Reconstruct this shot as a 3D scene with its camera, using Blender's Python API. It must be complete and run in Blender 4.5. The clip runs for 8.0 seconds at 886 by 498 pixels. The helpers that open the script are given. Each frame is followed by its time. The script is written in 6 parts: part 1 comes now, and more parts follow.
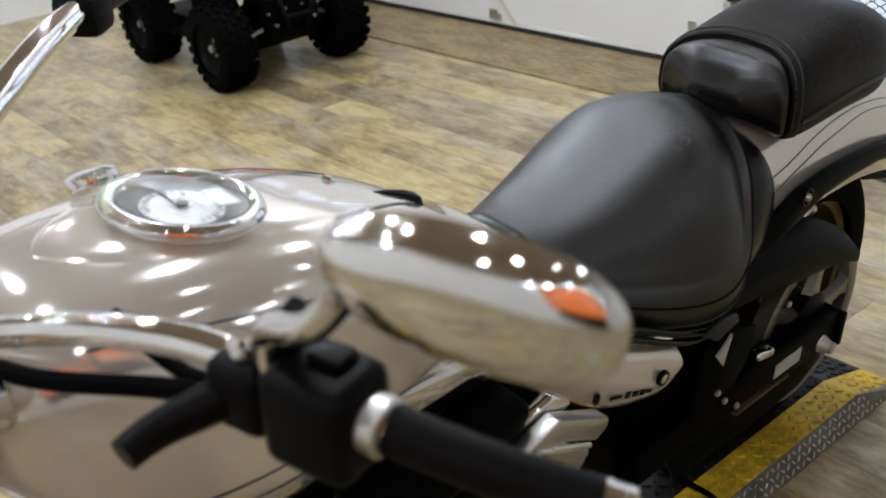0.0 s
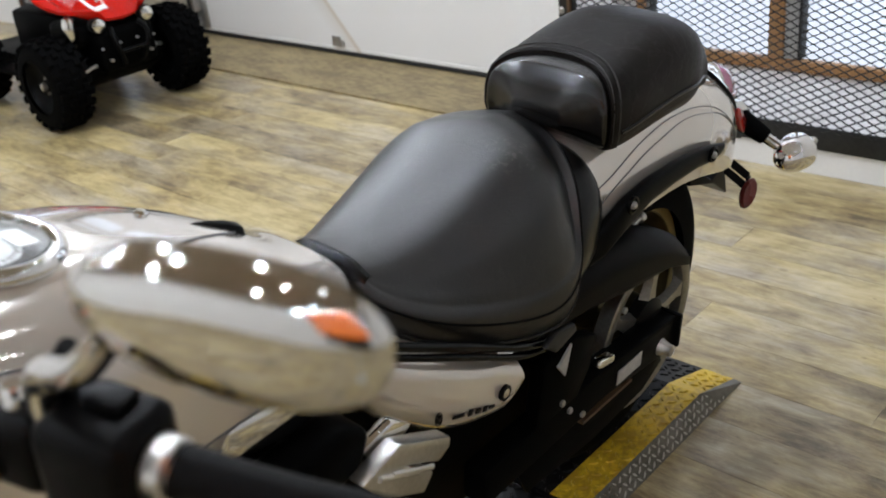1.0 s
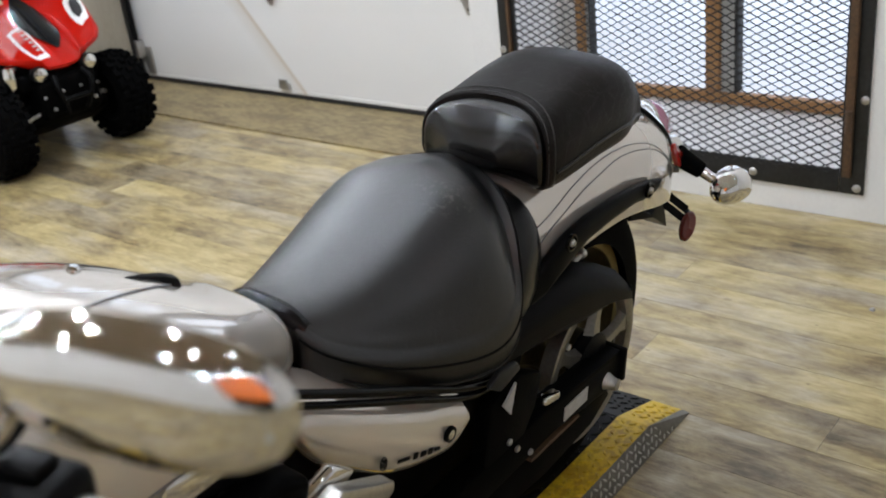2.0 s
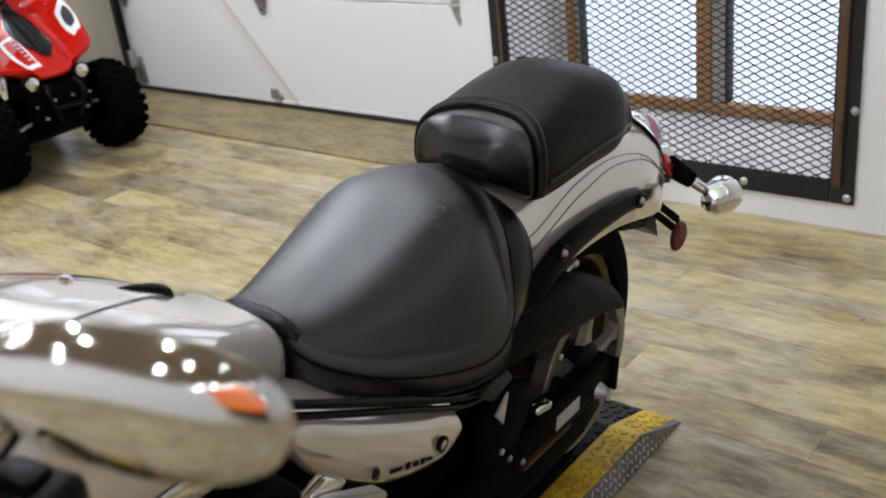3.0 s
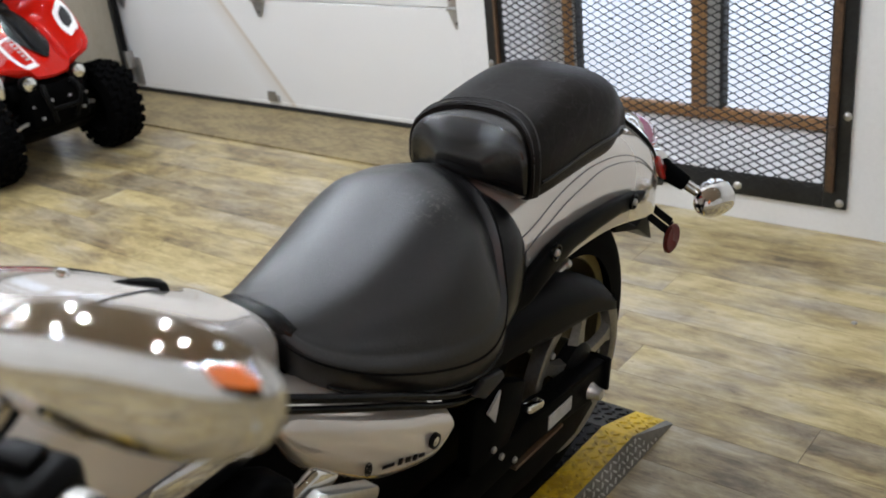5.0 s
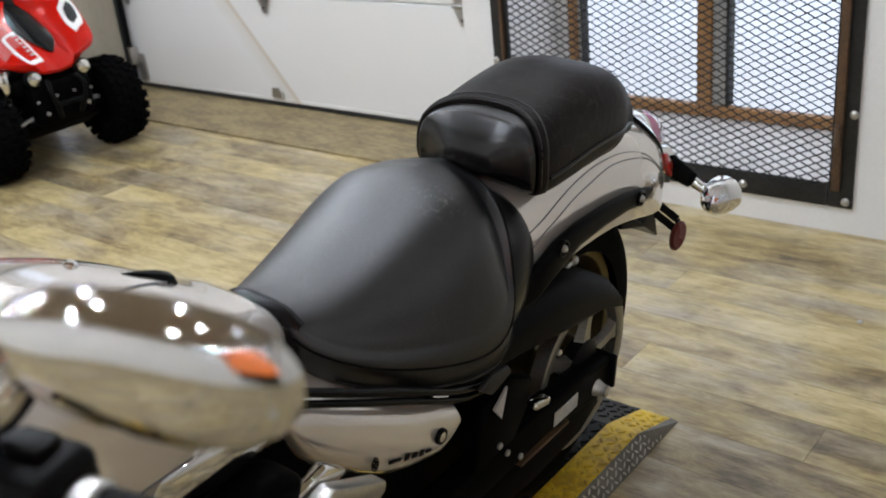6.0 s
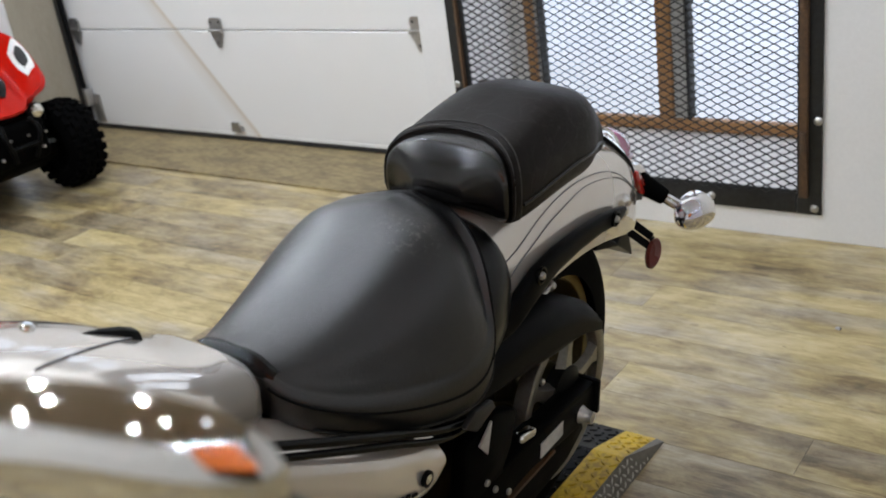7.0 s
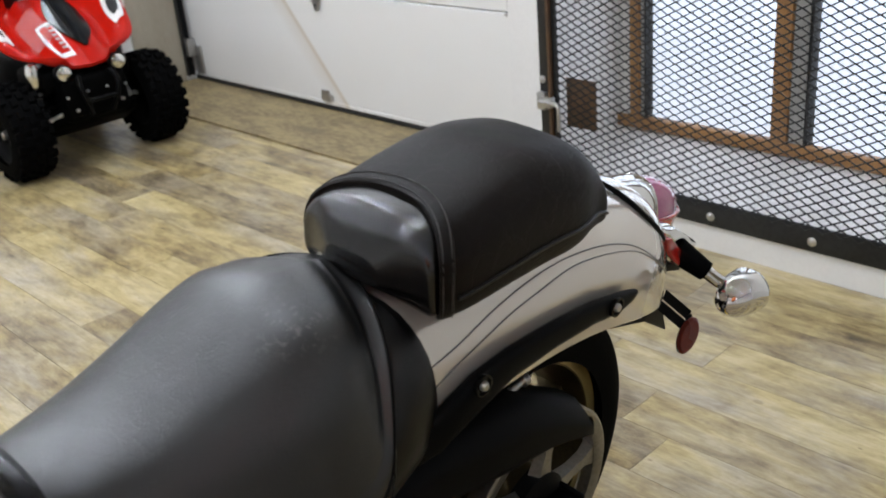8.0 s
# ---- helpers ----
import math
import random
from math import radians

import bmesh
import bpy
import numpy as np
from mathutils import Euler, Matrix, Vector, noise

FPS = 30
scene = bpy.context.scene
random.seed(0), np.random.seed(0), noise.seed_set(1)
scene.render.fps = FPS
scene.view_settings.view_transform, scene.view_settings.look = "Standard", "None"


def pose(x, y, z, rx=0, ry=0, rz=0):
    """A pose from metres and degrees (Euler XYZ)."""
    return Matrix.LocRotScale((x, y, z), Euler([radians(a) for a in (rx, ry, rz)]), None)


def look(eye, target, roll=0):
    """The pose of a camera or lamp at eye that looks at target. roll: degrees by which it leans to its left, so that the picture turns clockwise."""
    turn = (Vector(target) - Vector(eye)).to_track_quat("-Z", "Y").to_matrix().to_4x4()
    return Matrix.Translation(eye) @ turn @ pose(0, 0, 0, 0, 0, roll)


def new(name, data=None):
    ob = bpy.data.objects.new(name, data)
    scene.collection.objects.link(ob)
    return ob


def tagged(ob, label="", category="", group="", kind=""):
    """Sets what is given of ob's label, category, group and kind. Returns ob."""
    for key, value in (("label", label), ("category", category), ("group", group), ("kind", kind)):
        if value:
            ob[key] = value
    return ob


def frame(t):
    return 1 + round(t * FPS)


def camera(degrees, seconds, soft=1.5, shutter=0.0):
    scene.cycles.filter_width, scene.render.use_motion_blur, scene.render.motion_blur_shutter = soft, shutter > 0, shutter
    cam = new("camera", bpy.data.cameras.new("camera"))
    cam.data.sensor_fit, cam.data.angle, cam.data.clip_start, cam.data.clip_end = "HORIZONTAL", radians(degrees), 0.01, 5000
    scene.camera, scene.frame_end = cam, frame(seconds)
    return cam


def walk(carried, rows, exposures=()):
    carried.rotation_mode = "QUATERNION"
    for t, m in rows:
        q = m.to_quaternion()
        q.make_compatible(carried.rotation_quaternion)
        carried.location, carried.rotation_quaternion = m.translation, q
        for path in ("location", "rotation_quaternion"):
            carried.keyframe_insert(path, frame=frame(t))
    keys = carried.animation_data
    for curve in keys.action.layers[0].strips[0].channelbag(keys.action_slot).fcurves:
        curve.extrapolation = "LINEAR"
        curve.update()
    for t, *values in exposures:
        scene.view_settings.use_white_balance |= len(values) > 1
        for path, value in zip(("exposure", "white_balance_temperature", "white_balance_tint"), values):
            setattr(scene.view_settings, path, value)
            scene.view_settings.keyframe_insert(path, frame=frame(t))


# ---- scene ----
cam = camera(47.5, 8.0, soft=1.8)
# the near mirror is out of focus, seat and window are sharp
cam.data.dof.use_dof, cam.data.dof.focus_distance, cam.data.dof.aperture_fstop = True, 1.75, 6.3
PATH = [
    (0, (0.158, 0.167, 1.409), (1.226, 1.593, 0.499), -6.8),
    (0.2, (0.182, 0.162, 1.404), (1.315, 1.521, 0.475), -7.0),
    (0.5, (0.19, 0.158, 1.393), (1.386, 1.463, 0.462), -6.9),
    (1, (0.199, 0.146, 1.394), (1.476, 1.401, 0.503), -6.5),
    (1.5, (0.207, 0.134, 1.399), (1.538, 1.352, 0.535), -6.7),
    (2, (0.211, 0.124, 1.404), (1.572, 1.328, 0.569), -7.0),
    (3.5, (0.206, 0.12, 1.407), (1.588, 1.312, 0.589), -6.7),
    (4, (0.204, 0.114, 1.405), (1.591, 1.302, 0.589), -6.6),
    (4.5, (0.201, 0.11, 1.404), (1.59, 1.297, 0.591), -6.4),
    (6, (0.194, 0.118, 1.398), (1.577, 1.311, 0.583), -6.0),
    (6.5, (0.202, 0.132, 1.394), (1.591, 1.312, 0.571), -6.1),
    (6.8, (0.215, 0.148, 1.394), (1.617, 1.34, 0.611), -7.4),
    (7, (0.228, 0.157, 1.394), (1.667, 1.306, 0.613), -8.3),
    (7.1, (0.255, 0.163, 1.389), (1.68, 1.317, 0.589), -8.8),
    (7.2, (0.294, 0.170, 1.387), (1.718, 1.324, 0.587), -8.9),
    (7.3, (0.336, 0.176, 1.382), (1.734, 1.372, 0.597), -8.9),
    (7.4, (0.388, 0.173, 1.382), (1.719, 1.445, 0.598), -8.5),
    (7.5, (0.439, 0.167, 1.383), (1.729, 1.496, 0.629), -7.1),
    (7.6, (0.490, 0.160, 1.390), (1.748, 1.514, 0.622), -5.6),
    (7.8, (0.588, 0.152, 1.41), (1.847, 1.504, 0.643), -4.3),
    (8, (0.707, 0.188, 1.374), (1.939, 1.532, 0.553), -5.2),
]
walk(cam, [(t, look(eye, target, roll)) for t, eye, target, roll in PATH], [(0.0, 0.06), (0.5, 0.18), (2.0, 0.16), (4.5, 0.17), (6.0, 0.10), (7.0, 0.07), (8.0, 0.15)])

# ---- world and lights ----
world = bpy.data.worlds.new("overcast_sky")
scene.world = world
world.use_nodes = True
wn = world.node_tree.nodes
wl = world.node_tree.links
sky = wn.new("ShaderNodeTexSky")
sky.sky_type = "NISHITA"
sky.sun_disc = False
sky.sun_elevation = radians(38)
sky.sun_rotation = radians(200)
sky.air_density = 1.4
sky.dust_density = 2.0
wl.new(sky.outputs["Color"], wn["Background"].inputs["Color"])
wn["Background"].inputs["Strength"].default_value = 0.15

CEILING = 3.3
LAMPS = [(x, y) for x in (-1.0, 0.25, 1.6, 2.92) for y in (-0.9, 0.4, 1.7, 3.2, 4.8, 6.3)]
LAMPS += [(x, y) for x in (-2.2,) for y in (-3.2, -0.9, 1.7, 4.8)] + [(x, y) for x in (-1.0, 0.25, 1.6, 2.92) for y in (-2.3, -3.7)]
LAMP_POWER = 28.5


def lamp_light(x, y, power):
    """A recessed ceiling bulb."""
    data = bpy.data.lights.new("ceiling_bulb", "SPOT")
    data.energy, data.color, data.shadow_soft_size = power, (0.83, 0.895, 1.0), 0.03
    data.spot_size, data.spot_blend = radians(165), 0.35
    ob = new("ceiling_bulb", data)
    ob.matrix_basis = pose(x, y, CEILING - 0.035)


def lamp_share(x, y):
    """Some bulbs are dimmer than others."""
    if x < -2:
        return 0.95
    if y < -2:
        return 0.35
    if x > 1:
        return 0.12 if y < 1 else (2.2 - (x - 1.6) if y < 2 else 3.9 - 1.7 * (x - 1.6) if y < 4 else 0.6 + 1.3 * (x - 1.6) if y < 6 else 1.2)
    if x > 0:
        return 0.3 if y < 1 else 1.5 if y < 4 else 0.6
    return 0.6


for lx, ly in LAMPS:
    lamp_light(lx, ly, LAMP_POWER * lamp_share(lx, ly))


def window_light(y, width):
    """The sky's light through one pane."""
    data = bpy.data.lights.new("pane_daylight", "AREA")
    data.shape, data.size, data.size_y = "RECTANGLE", width, 1.74
    data.energy, data.color = math.pi * width * 1.74 * 0.86, (0.80, 0.87, 1.0)
    ob = new("pane_daylight", data)
    ob.matrix_basis = pose(3.627, y, 1.151) @ Euler((0, radians(90), 0)).to_matrix().to_4x4() @ Euler((0, 0, radians(90))).to_matrix().to_4x4()


for ly, lw in ((1.395, 0.424), (1.975, 0.480), (5.785, 0.424), (6.365, 0.480)):
    window_light(ly, lw)


# ---- small tools ----
def spline(xs, ys):
    """Natural cubic through the knots; returns a function."""
    xs, ys = np.array(xs, float), np.array(ys, float)
    n = len(xs)
    h = np.diff(xs)
    a = np.zeros((n, n))
    b = np.zeros(n)
    a[0, 0] = a[-1, -1] = 1
    for i in range(1, n - 1):
        a[i, i - 1], a[i, i], a[i, i + 1] = h[i - 1], 2 * (h[i - 1] + h[i]), h[i]
        b[i] = 6 * ((ys[i + 1] - ys[i]) / h[i] - (ys[i] - ys[i - 1]) / h[i - 1])
    m = np.linalg.solve(a, b)

    def at(x):
        x = min(max(x, xs[0]), xs[-1])
        i = min(int(np.searchsorted(xs, x, side="right")) - 1, n - 2)
        i = max(i, 0)
        p, q = xs[i + 1] - x, x - xs[i]
        return float((m[i] * p ** 3 + m[i + 1] * q ** 3) / (6 * h[i]) + (ys[i] / h[i] - m[i] * h[i] / 6) * p + (ys[i + 1] / h[i] - m[i + 1] * h[i] / 6) * q)

    return at


def path3(points, count):
    """A smooth run of points through the given ones."""
    pts = [Vector(p) for p in points]
    d = [0.0]
    for p, q in zip(pts, pts[1:]):
        d.append(d[-1] + (q - p).length)
    f = [spline(d, [p[i] for p in pts]) for i in range(3)] if len(pts) > 2 else [lambda s, i=i: pts[0][i] + (pts[1][i] - pts[0][i]) * s / d[-1] for i in range(3)]
    return [Vector([g(d[-1] * k / (count - 1)) for g in f]) for k in range(count)]


def finish(name, bm, material, sharp=40, smooth=True):
    bmesh.ops.recalc_face_normals(bm, faces=bm.faces)
    me = bpy.data.meshes.new(name)
    bm.to_mesh(me)
    bm.free()
    me.materials.append(material)
    if smooth:
        me.polygons.foreach_set("use_smooth", [True] * len(me.polygons))
        me.set_sharp_from_angle(angle=radians(sharp))
    return me


def part(name, bm, material, parent=None, label="", sharp=40, smooth=True):
    ob = new(name, finish(name, bm, material, sharp, smooth))
    if parent is not None:
        ob.parent = parent
    return tagged(ob, label)


def holder(name, m, label, category, group=""):
    ob = new(name)
    ob.matrix_basis = m
    ob.empty_display_size = 0.1
    return tagged(ob, label, category, group)


def box(bm, c, s, bevel=0.0, m=None, seg=2):
    made = bmesh.ops.create_cube(bm, size=1.0)["verts"]
    for v in made:
        v.co = Vector((v.co.x * s[0], v.co.y * s[1], v.co.z * s[2]))
    if bevel:
        edges = list({e for v in made for e in v.link_edges})
        res = bmesh.ops.bevel(bm, geom=edges, offset=bevel, segments=seg, affect="EDGES", profile=0.5)
        made = list({v for f in res["faces"] for v in f.verts} | {v for v in made if v.is_valid})
    for v in made:
        v.co = (m @ v.co if m is not None else v.co) + Vector(c)
    return bm


def loft(bm, rings, cap=True, closed=True):
    rows = [[bm.verts.new(p) for p in r] for r in rings]
    n = len(rows[0])
    for a, b in zip(rows, rows[1:]):
        for i in range(n if closed else n - 1):
            j = (i + 1) % n
            bm.faces.new((a[i], a[j], b[j], b[i]))
    if cap:
        bm.faces.new(rows[0])
        bm.faces.new(rows[-1])
    return bm


def tube(bm, points, radius, seg=12, count=24, cap=True):
    pts = path3(points, count)
    r = radius if callable(radius) else (lambda s: radius)
    t = (pts[1] - pts[0]).normalized()
    u = t.orthogonal().normalized()
    rings = []
    for i, p in enumerate(pts):
        t = (pts[min(i + 1, count - 1)] - pts[max(i - 1, 0)]).normalized()
        u = (u - t * u.dot(t)).normalized()
        w = t.cross(u)
        rr = r(i / (count - 1))
        rings.append([p + (u * math.cos(a) + w * math.sin(a)) * rr for a in [2 * math.pi * k / seg for k in range(seg)]])
    return loft(bm, rings, cap)


def lathe(bm, profile, origin, axis, seg=32, cap=True):
    """profile: (radius, distance along the axis)."""
    axis = Vector(axis).normalized()
    u = axis.orthogonal().normalized()
    w = axis.cross(u)
    o = Vector(origin)
    rings = [[o + axis * h + (u * math.cos(a) + w * math.sin(a)) * max(r, 1e-4) for a in [2 * math.pi * k / seg for k in range(seg)]] for r, h in profile]
    return loft(bm, rings, cap)


def torus(bm, origin, axis, R, r, seg=40, sides=10):
    axis = Vector(axis).normalized()
    u = axis.orthogonal().normalized()
    w = axis.cross(u)
    o = Vector(origin)
    rings = []
    for k in range(seg + 1):
        a = 2 * math.pi * k / seg
        d = u * math.cos(a) + w * math.sin(a)
        rings.append([o + d * (R + r * math.cos(b)) + axis * r * math.sin(b) for b in [2 * math.pi * j / sides for j in range(sides)]])
    loft(bm, rings, cap=False)
    bmesh.ops.remove_doubles(bm, verts=bm.verts, dist=1e-5)
    return bm


def slab(bm, outline, depth, m=None):
    """A prism: outline in the xz plane (x, z), extruded along +y by depth, then placed by m."""
    m = m or Matrix()
    a = [bm.verts.new(m @ Vector((x, 0, z))) for x, z in outline]
    b = [bm.verts.new(m @ Vector((x, depth, z))) for x, z in outline]
    bm.faces.new(a)
    bm.faces.new(b[::-1])
    n = len(a)
    for i in range(n):
        j = (i + 1) % n
        bm.faces.new((a[i], b[i], b[j], a[j]))
    return bm


def bevelled(bm, offset, seg=2):
    bmesh.ops.recalc_face_normals(bm, faces=bm.faces)
    edges = [e for e in bm.edges if len(e.link_faces) == 2 and e.calc_face_angle(0) > radians(30)]
    bmesh.ops.bevel(bm, geom=edges, offset=offset, segments=seg, affect="EDGES", profile=0.5)
    return bm


def sring(x, w, zb, zt, n=2.6, split=0.5, count=40, y0=0.0):
    """A closed superellipse ring across the x axis; split: where the widest line lies between zb and zt."""
    zm = zb + (zt - zb) * split
    pts = []
    for k in range(count):
        a = 2 * math.pi * k / count
        c, s = math.cos(a), math.sin(a)
        y = w * math.copysign(abs(c) ** (2 / n), c)
        h = (zt - zm) if s >= 0 else (zm - zb)
        z = zm + h * math.copysign(abs(s) ** (2 / n), s)
        pts.append(Vector((x, y0 + y, z)))
    return pts


def smooth_step(a, b, v):
    f = min(max((v - a) / (b - a), 0.0), 1.0)
    return f * f * (3 - 2 * f)


# ---- materials ----
def shader(name):
    mat = bpy.data.materials.new(name)
    mat.use_nodes = True
    return mat, mat.node_tree.nodes, mat.node_tree.links, mat.node_tree.nodes["Principled BSDF"]


def stuff(name, a, b=None, rough=0.5, metal=0.0, coat=0.0, grain=60.0, patch=4.0, bump=0.1, rough_var=0.1, spec=0.5, coat_rough=0.05, stretch=(1, 1, 1), amount=0.5):
    """Base material: two tones mixed by coarse and fine noise, uneven gloss, fine relief."""
    mat, n, l, p = shader(name)
    b = b or tuple(c * 0.8 for c in a)
    tc = n.new("ShaderNodeTexCoord")
    mp = n.new("ShaderNodeMapping")
    mp.inputs["Scale"].default_value = stretch
    l.new(tc.outputs["Object"], mp.inputs["Vector"])
    n1, n2 = n.new("ShaderNodeTexNoise"), n.new("ShaderNodeTexNoise")
    n1.inputs["Scale"].default_value, n1.inputs["Detail"].default_value = patch, 5.0
    n2.inputs["Scale"].default_value, n2.inputs["Detail"].default_value = grain, 4.0
    l.new(mp.outputs[0], n1.inputs["Vector"])
    l.new(mp.outputs[0], n2.inputs["Vector"])
    mixv = n.new("ShaderNodeMath")
    mixv.operation = "MULTIPLY_ADD"
    mixv.inputs[1].default_value, mixv.inputs[2].default_value = 0.45, 0.0
    l.new(n2.outputs["Fac"], mixv.inputs[0])
    add = n.new("ShaderNodeMath")
    add.operation = "MULTIPLY_ADD"
    add.inputs[1].default_value = 0.55
    l.new(n1.outputs["Fac"], add.inputs[0])
    l.new(mixv.outputs[0], add.inputs[2])
    ramp = n.new("ShaderNodeValToRGB")
    ramp.color_ramp.elements[0].position, ramp.color_ramp.elements[1].position = 0.5 - amount * 0.5 + 0.1, 0.5 + amount * 0.5 - 0.1
    ramp.color_ramp.elements[0].color, ramp.color_ramp.elements[1].color = (*b, 1), (*a, 1)
    l.new(add.outputs[0], ramp.inputs[0])
    l.new(ramp.outputs[0], p.inputs["Base Color"])
    rr = n.new("ShaderNodeMapRange")
    rr.inputs["To Min"].default_value, rr.inputs["To Max"].default_value = max(rough - rough_var, 0.02), min(rough + rough_var, 1.0)
    l.new(n1.outputs["Fac"], rr.inputs["Value"])
    l.new(rr.outputs[0], p.inputs["Roughness"])
    p.inputs["Metallic"].default_value = metal
    p.inputs["Coat Weight"].default_value = coat
    p.inputs["Coat Roughness"].default_value = coat_rough
    p.inputs["Specular IOR Level"].default_value = spec
    if bump:
        bp = n.new("ShaderNodeBump")
        bp.inputs["Strength"].default_value, bp.inputs["Distance"].default_value = bump, 0.002
        l.new(n2.outputs["Fac"], bp.inputs["Height"])
        l.new(bp.outputs[0], p.inputs["Normal"])
    return mat


def leather_material(name="black_vinyl", spec=0.37, gloss=(0.24, 0.42), tone=(0.004, 0.0038, 0.0037), scuffs=None, creases=0.5, grain=420.0, relief=0.22):
    mat, n, l, p = shader(name)
    tc = n.new("ShaderNodeTexCoord")
    v = n.new("ShaderNodeTexVoronoi")
    v.inputs["Scale"].default_value = grain
    l.new(tc.outputs["Object"], v.inputs["Vector"])
    n1, n2 = n.new("ShaderNodeTexNoise"), n.new("ShaderNodeTexNoise")
    n1.inputs["Scale"].default_value, n1.inputs["Detail"].default_value = 10.0, 7.0
    n2.inputs["Scale"].default_value, n2.inputs["Detail"].default_value, n2.inputs["Roughness"].default_value = 38.0, 8.0, 0.65
    l.new(tc.outputs["Object"], n1.inputs["Vector"])
    l.new(tc.outputs["Object"], n2.inputs["Vector"])
    ramp = n.new("ShaderNodeValToRGB")
    ramp.color_ramp.elements[0].position, ramp.color_ramp.elements[1].position = 0.35, 0.75
    ramp.color_ramp.elements[0].color, ramp.color_ramp.elements[1].color = (tone[0] * 0.45, tone[1] * 0.45, tone[2] * 0.45, 1), (*tone, 1)
    l.new(n1.outputs["Fac"], ramp.inputs[0])
    scuff = n.new("ShaderNodeValToRGB")
    scuff.color_ramp.elements[0].position, scuff.color_ramp.elements[1].position = 0.64, 0.74
    scuff.color_ramp.elements[0].color, scuff.color_ramp.elements[1].color = (0, 0, 0, 1), (1, 1, 1, 1)
    l.new(n2.outputs["Fac"], scuff.inputs[0])
    mix = n.new("ShaderNodeMix")
    mix.data_type = "RGBA"
    l.new(scuff.outputs[0], mix.inputs["Factor"])
    l.new(ramp.outputs[0], mix.inputs["A"])
    mix.inputs["B"].default_value = (0.014, 0.013, 0.012, 1)
    base = mix
    if scuffs is not None:
        off = n.new("ShaderNodeVectorMath")
        off.operation = "DISTANCE"
        off.inputs[1].default_value = scuffs
        l.new(tc.outputs["Object"], off.inputs[0])
        near = n.new("ShaderNodeMapRange")
        near.inputs["From Min"].default_value, near.inputs["From Max"].default_value = 0.06, 0.015
        l.new(off.outputs["Value"], near.inputs["Value"])
        n3 = n.new("ShaderNodeTexNoise")
        n3.inputs["Scale"].default_value, n3.inputs["Detail"].default_value, n3.inputs["Roughness"].default_value = 110.0, 6.0, 0.7
        l.new(tc.outputs["Object"], n3.inputs["Vector"])
        flake = n.new("ShaderNodeMapRange")
        flake.inputs["From Min"].default_value, flake.inputs["From Max"].default_value = 0.54, 0.62
        l.new(n3.outputs["Fac"], flake.inputs["Value"])
        mask = n.new("ShaderNodeMath")
        mask.operation = "MULTIPLY"
        l.new(near.outputs[0], mask.inputs[0])
        l.new(flake.outputs[0], mask.inputs[1])
        base = n.new("ShaderNodeMix")
        base.data_type = "RGBA"
        l.new(mask.outputs[0], base.inputs["Factor"])
        l.new(mix.outputs["Result"], base.inputs["A"])
        base.inputs["B"].default_value = (0.075, 0.07, 0.064, 1)
    l.new(base.outputs["Result"], p.inputs["Base Color"])
    rr = n.new("ShaderNodeMapRange")
    rr.inputs["To Min"].default_value, rr.inputs["To Max"].default_value = gloss
    l.new(n1.outputs["Fac"], rr.inputs["Value"])
    l.new(rr.outputs[0], p.inputs["Roughness"])
    p.inputs["Specular IOR Level"].default_value = spec
    addh = n.new("ShaderNodeMath")
    addh.operation = "MULTIPLY_ADD"
    addh.inputs[1].default_value = 0.35
    l.new(v.outputs["Distance"], addh.inputs[0])
    l.new(n2.outputs["Fac"], addh.inputs[2])
    crease = n.new("ShaderNodeTexVoronoi")
    crease.feature = "DISTANCE_TO_EDGE"
    crease.inputs["Scale"].default_value = 26.0
    warp = n.new("ShaderNodeVectorMath")
    warp.operation = "MULTIPLY_ADD"
    warp.inputs[1].default_value = (0.05, 0.05, 0.05)
    l.new(n2.outputs["Color"], warp.inputs[0])
    l.new(tc.outputs["Object"], warp.inputs[2])
    l.new(warp.outputs[0], crease.inputs["Vector"])
    cr = n.new("ShaderNodeMapRange")
    cr.inputs["From Max"].default_value = 0.05
    cr.inputs["To Max"].default_value = creases
    l.new(crease.outputs["Distance"], cr.inputs["Value"])
    worn = n.new("ShaderNodeMath")
    worn.operation = "MULTIPLY"
    l.new(cr.outputs[0], worn.inputs[0])
    l.new(n1.outputs["Fac"], worn.inputs[1])
    both = n.new("ShaderNodeMath")
    both.operation = "ADD"
    l.new(worn.outputs[0], both.inputs[0])
    l.new(addh.outputs[0], both.inputs[1])
    bp = n.new("ShaderNodeBump")
    bp.inputs["Strength"].default_value, bp.inputs["Distance"].default_value = relief, 0.0016
    l.new(both.outputs[0], bp.inputs["Height"])
    l.new(bp.outputs[0], p.inputs["Normal"])
    return mat


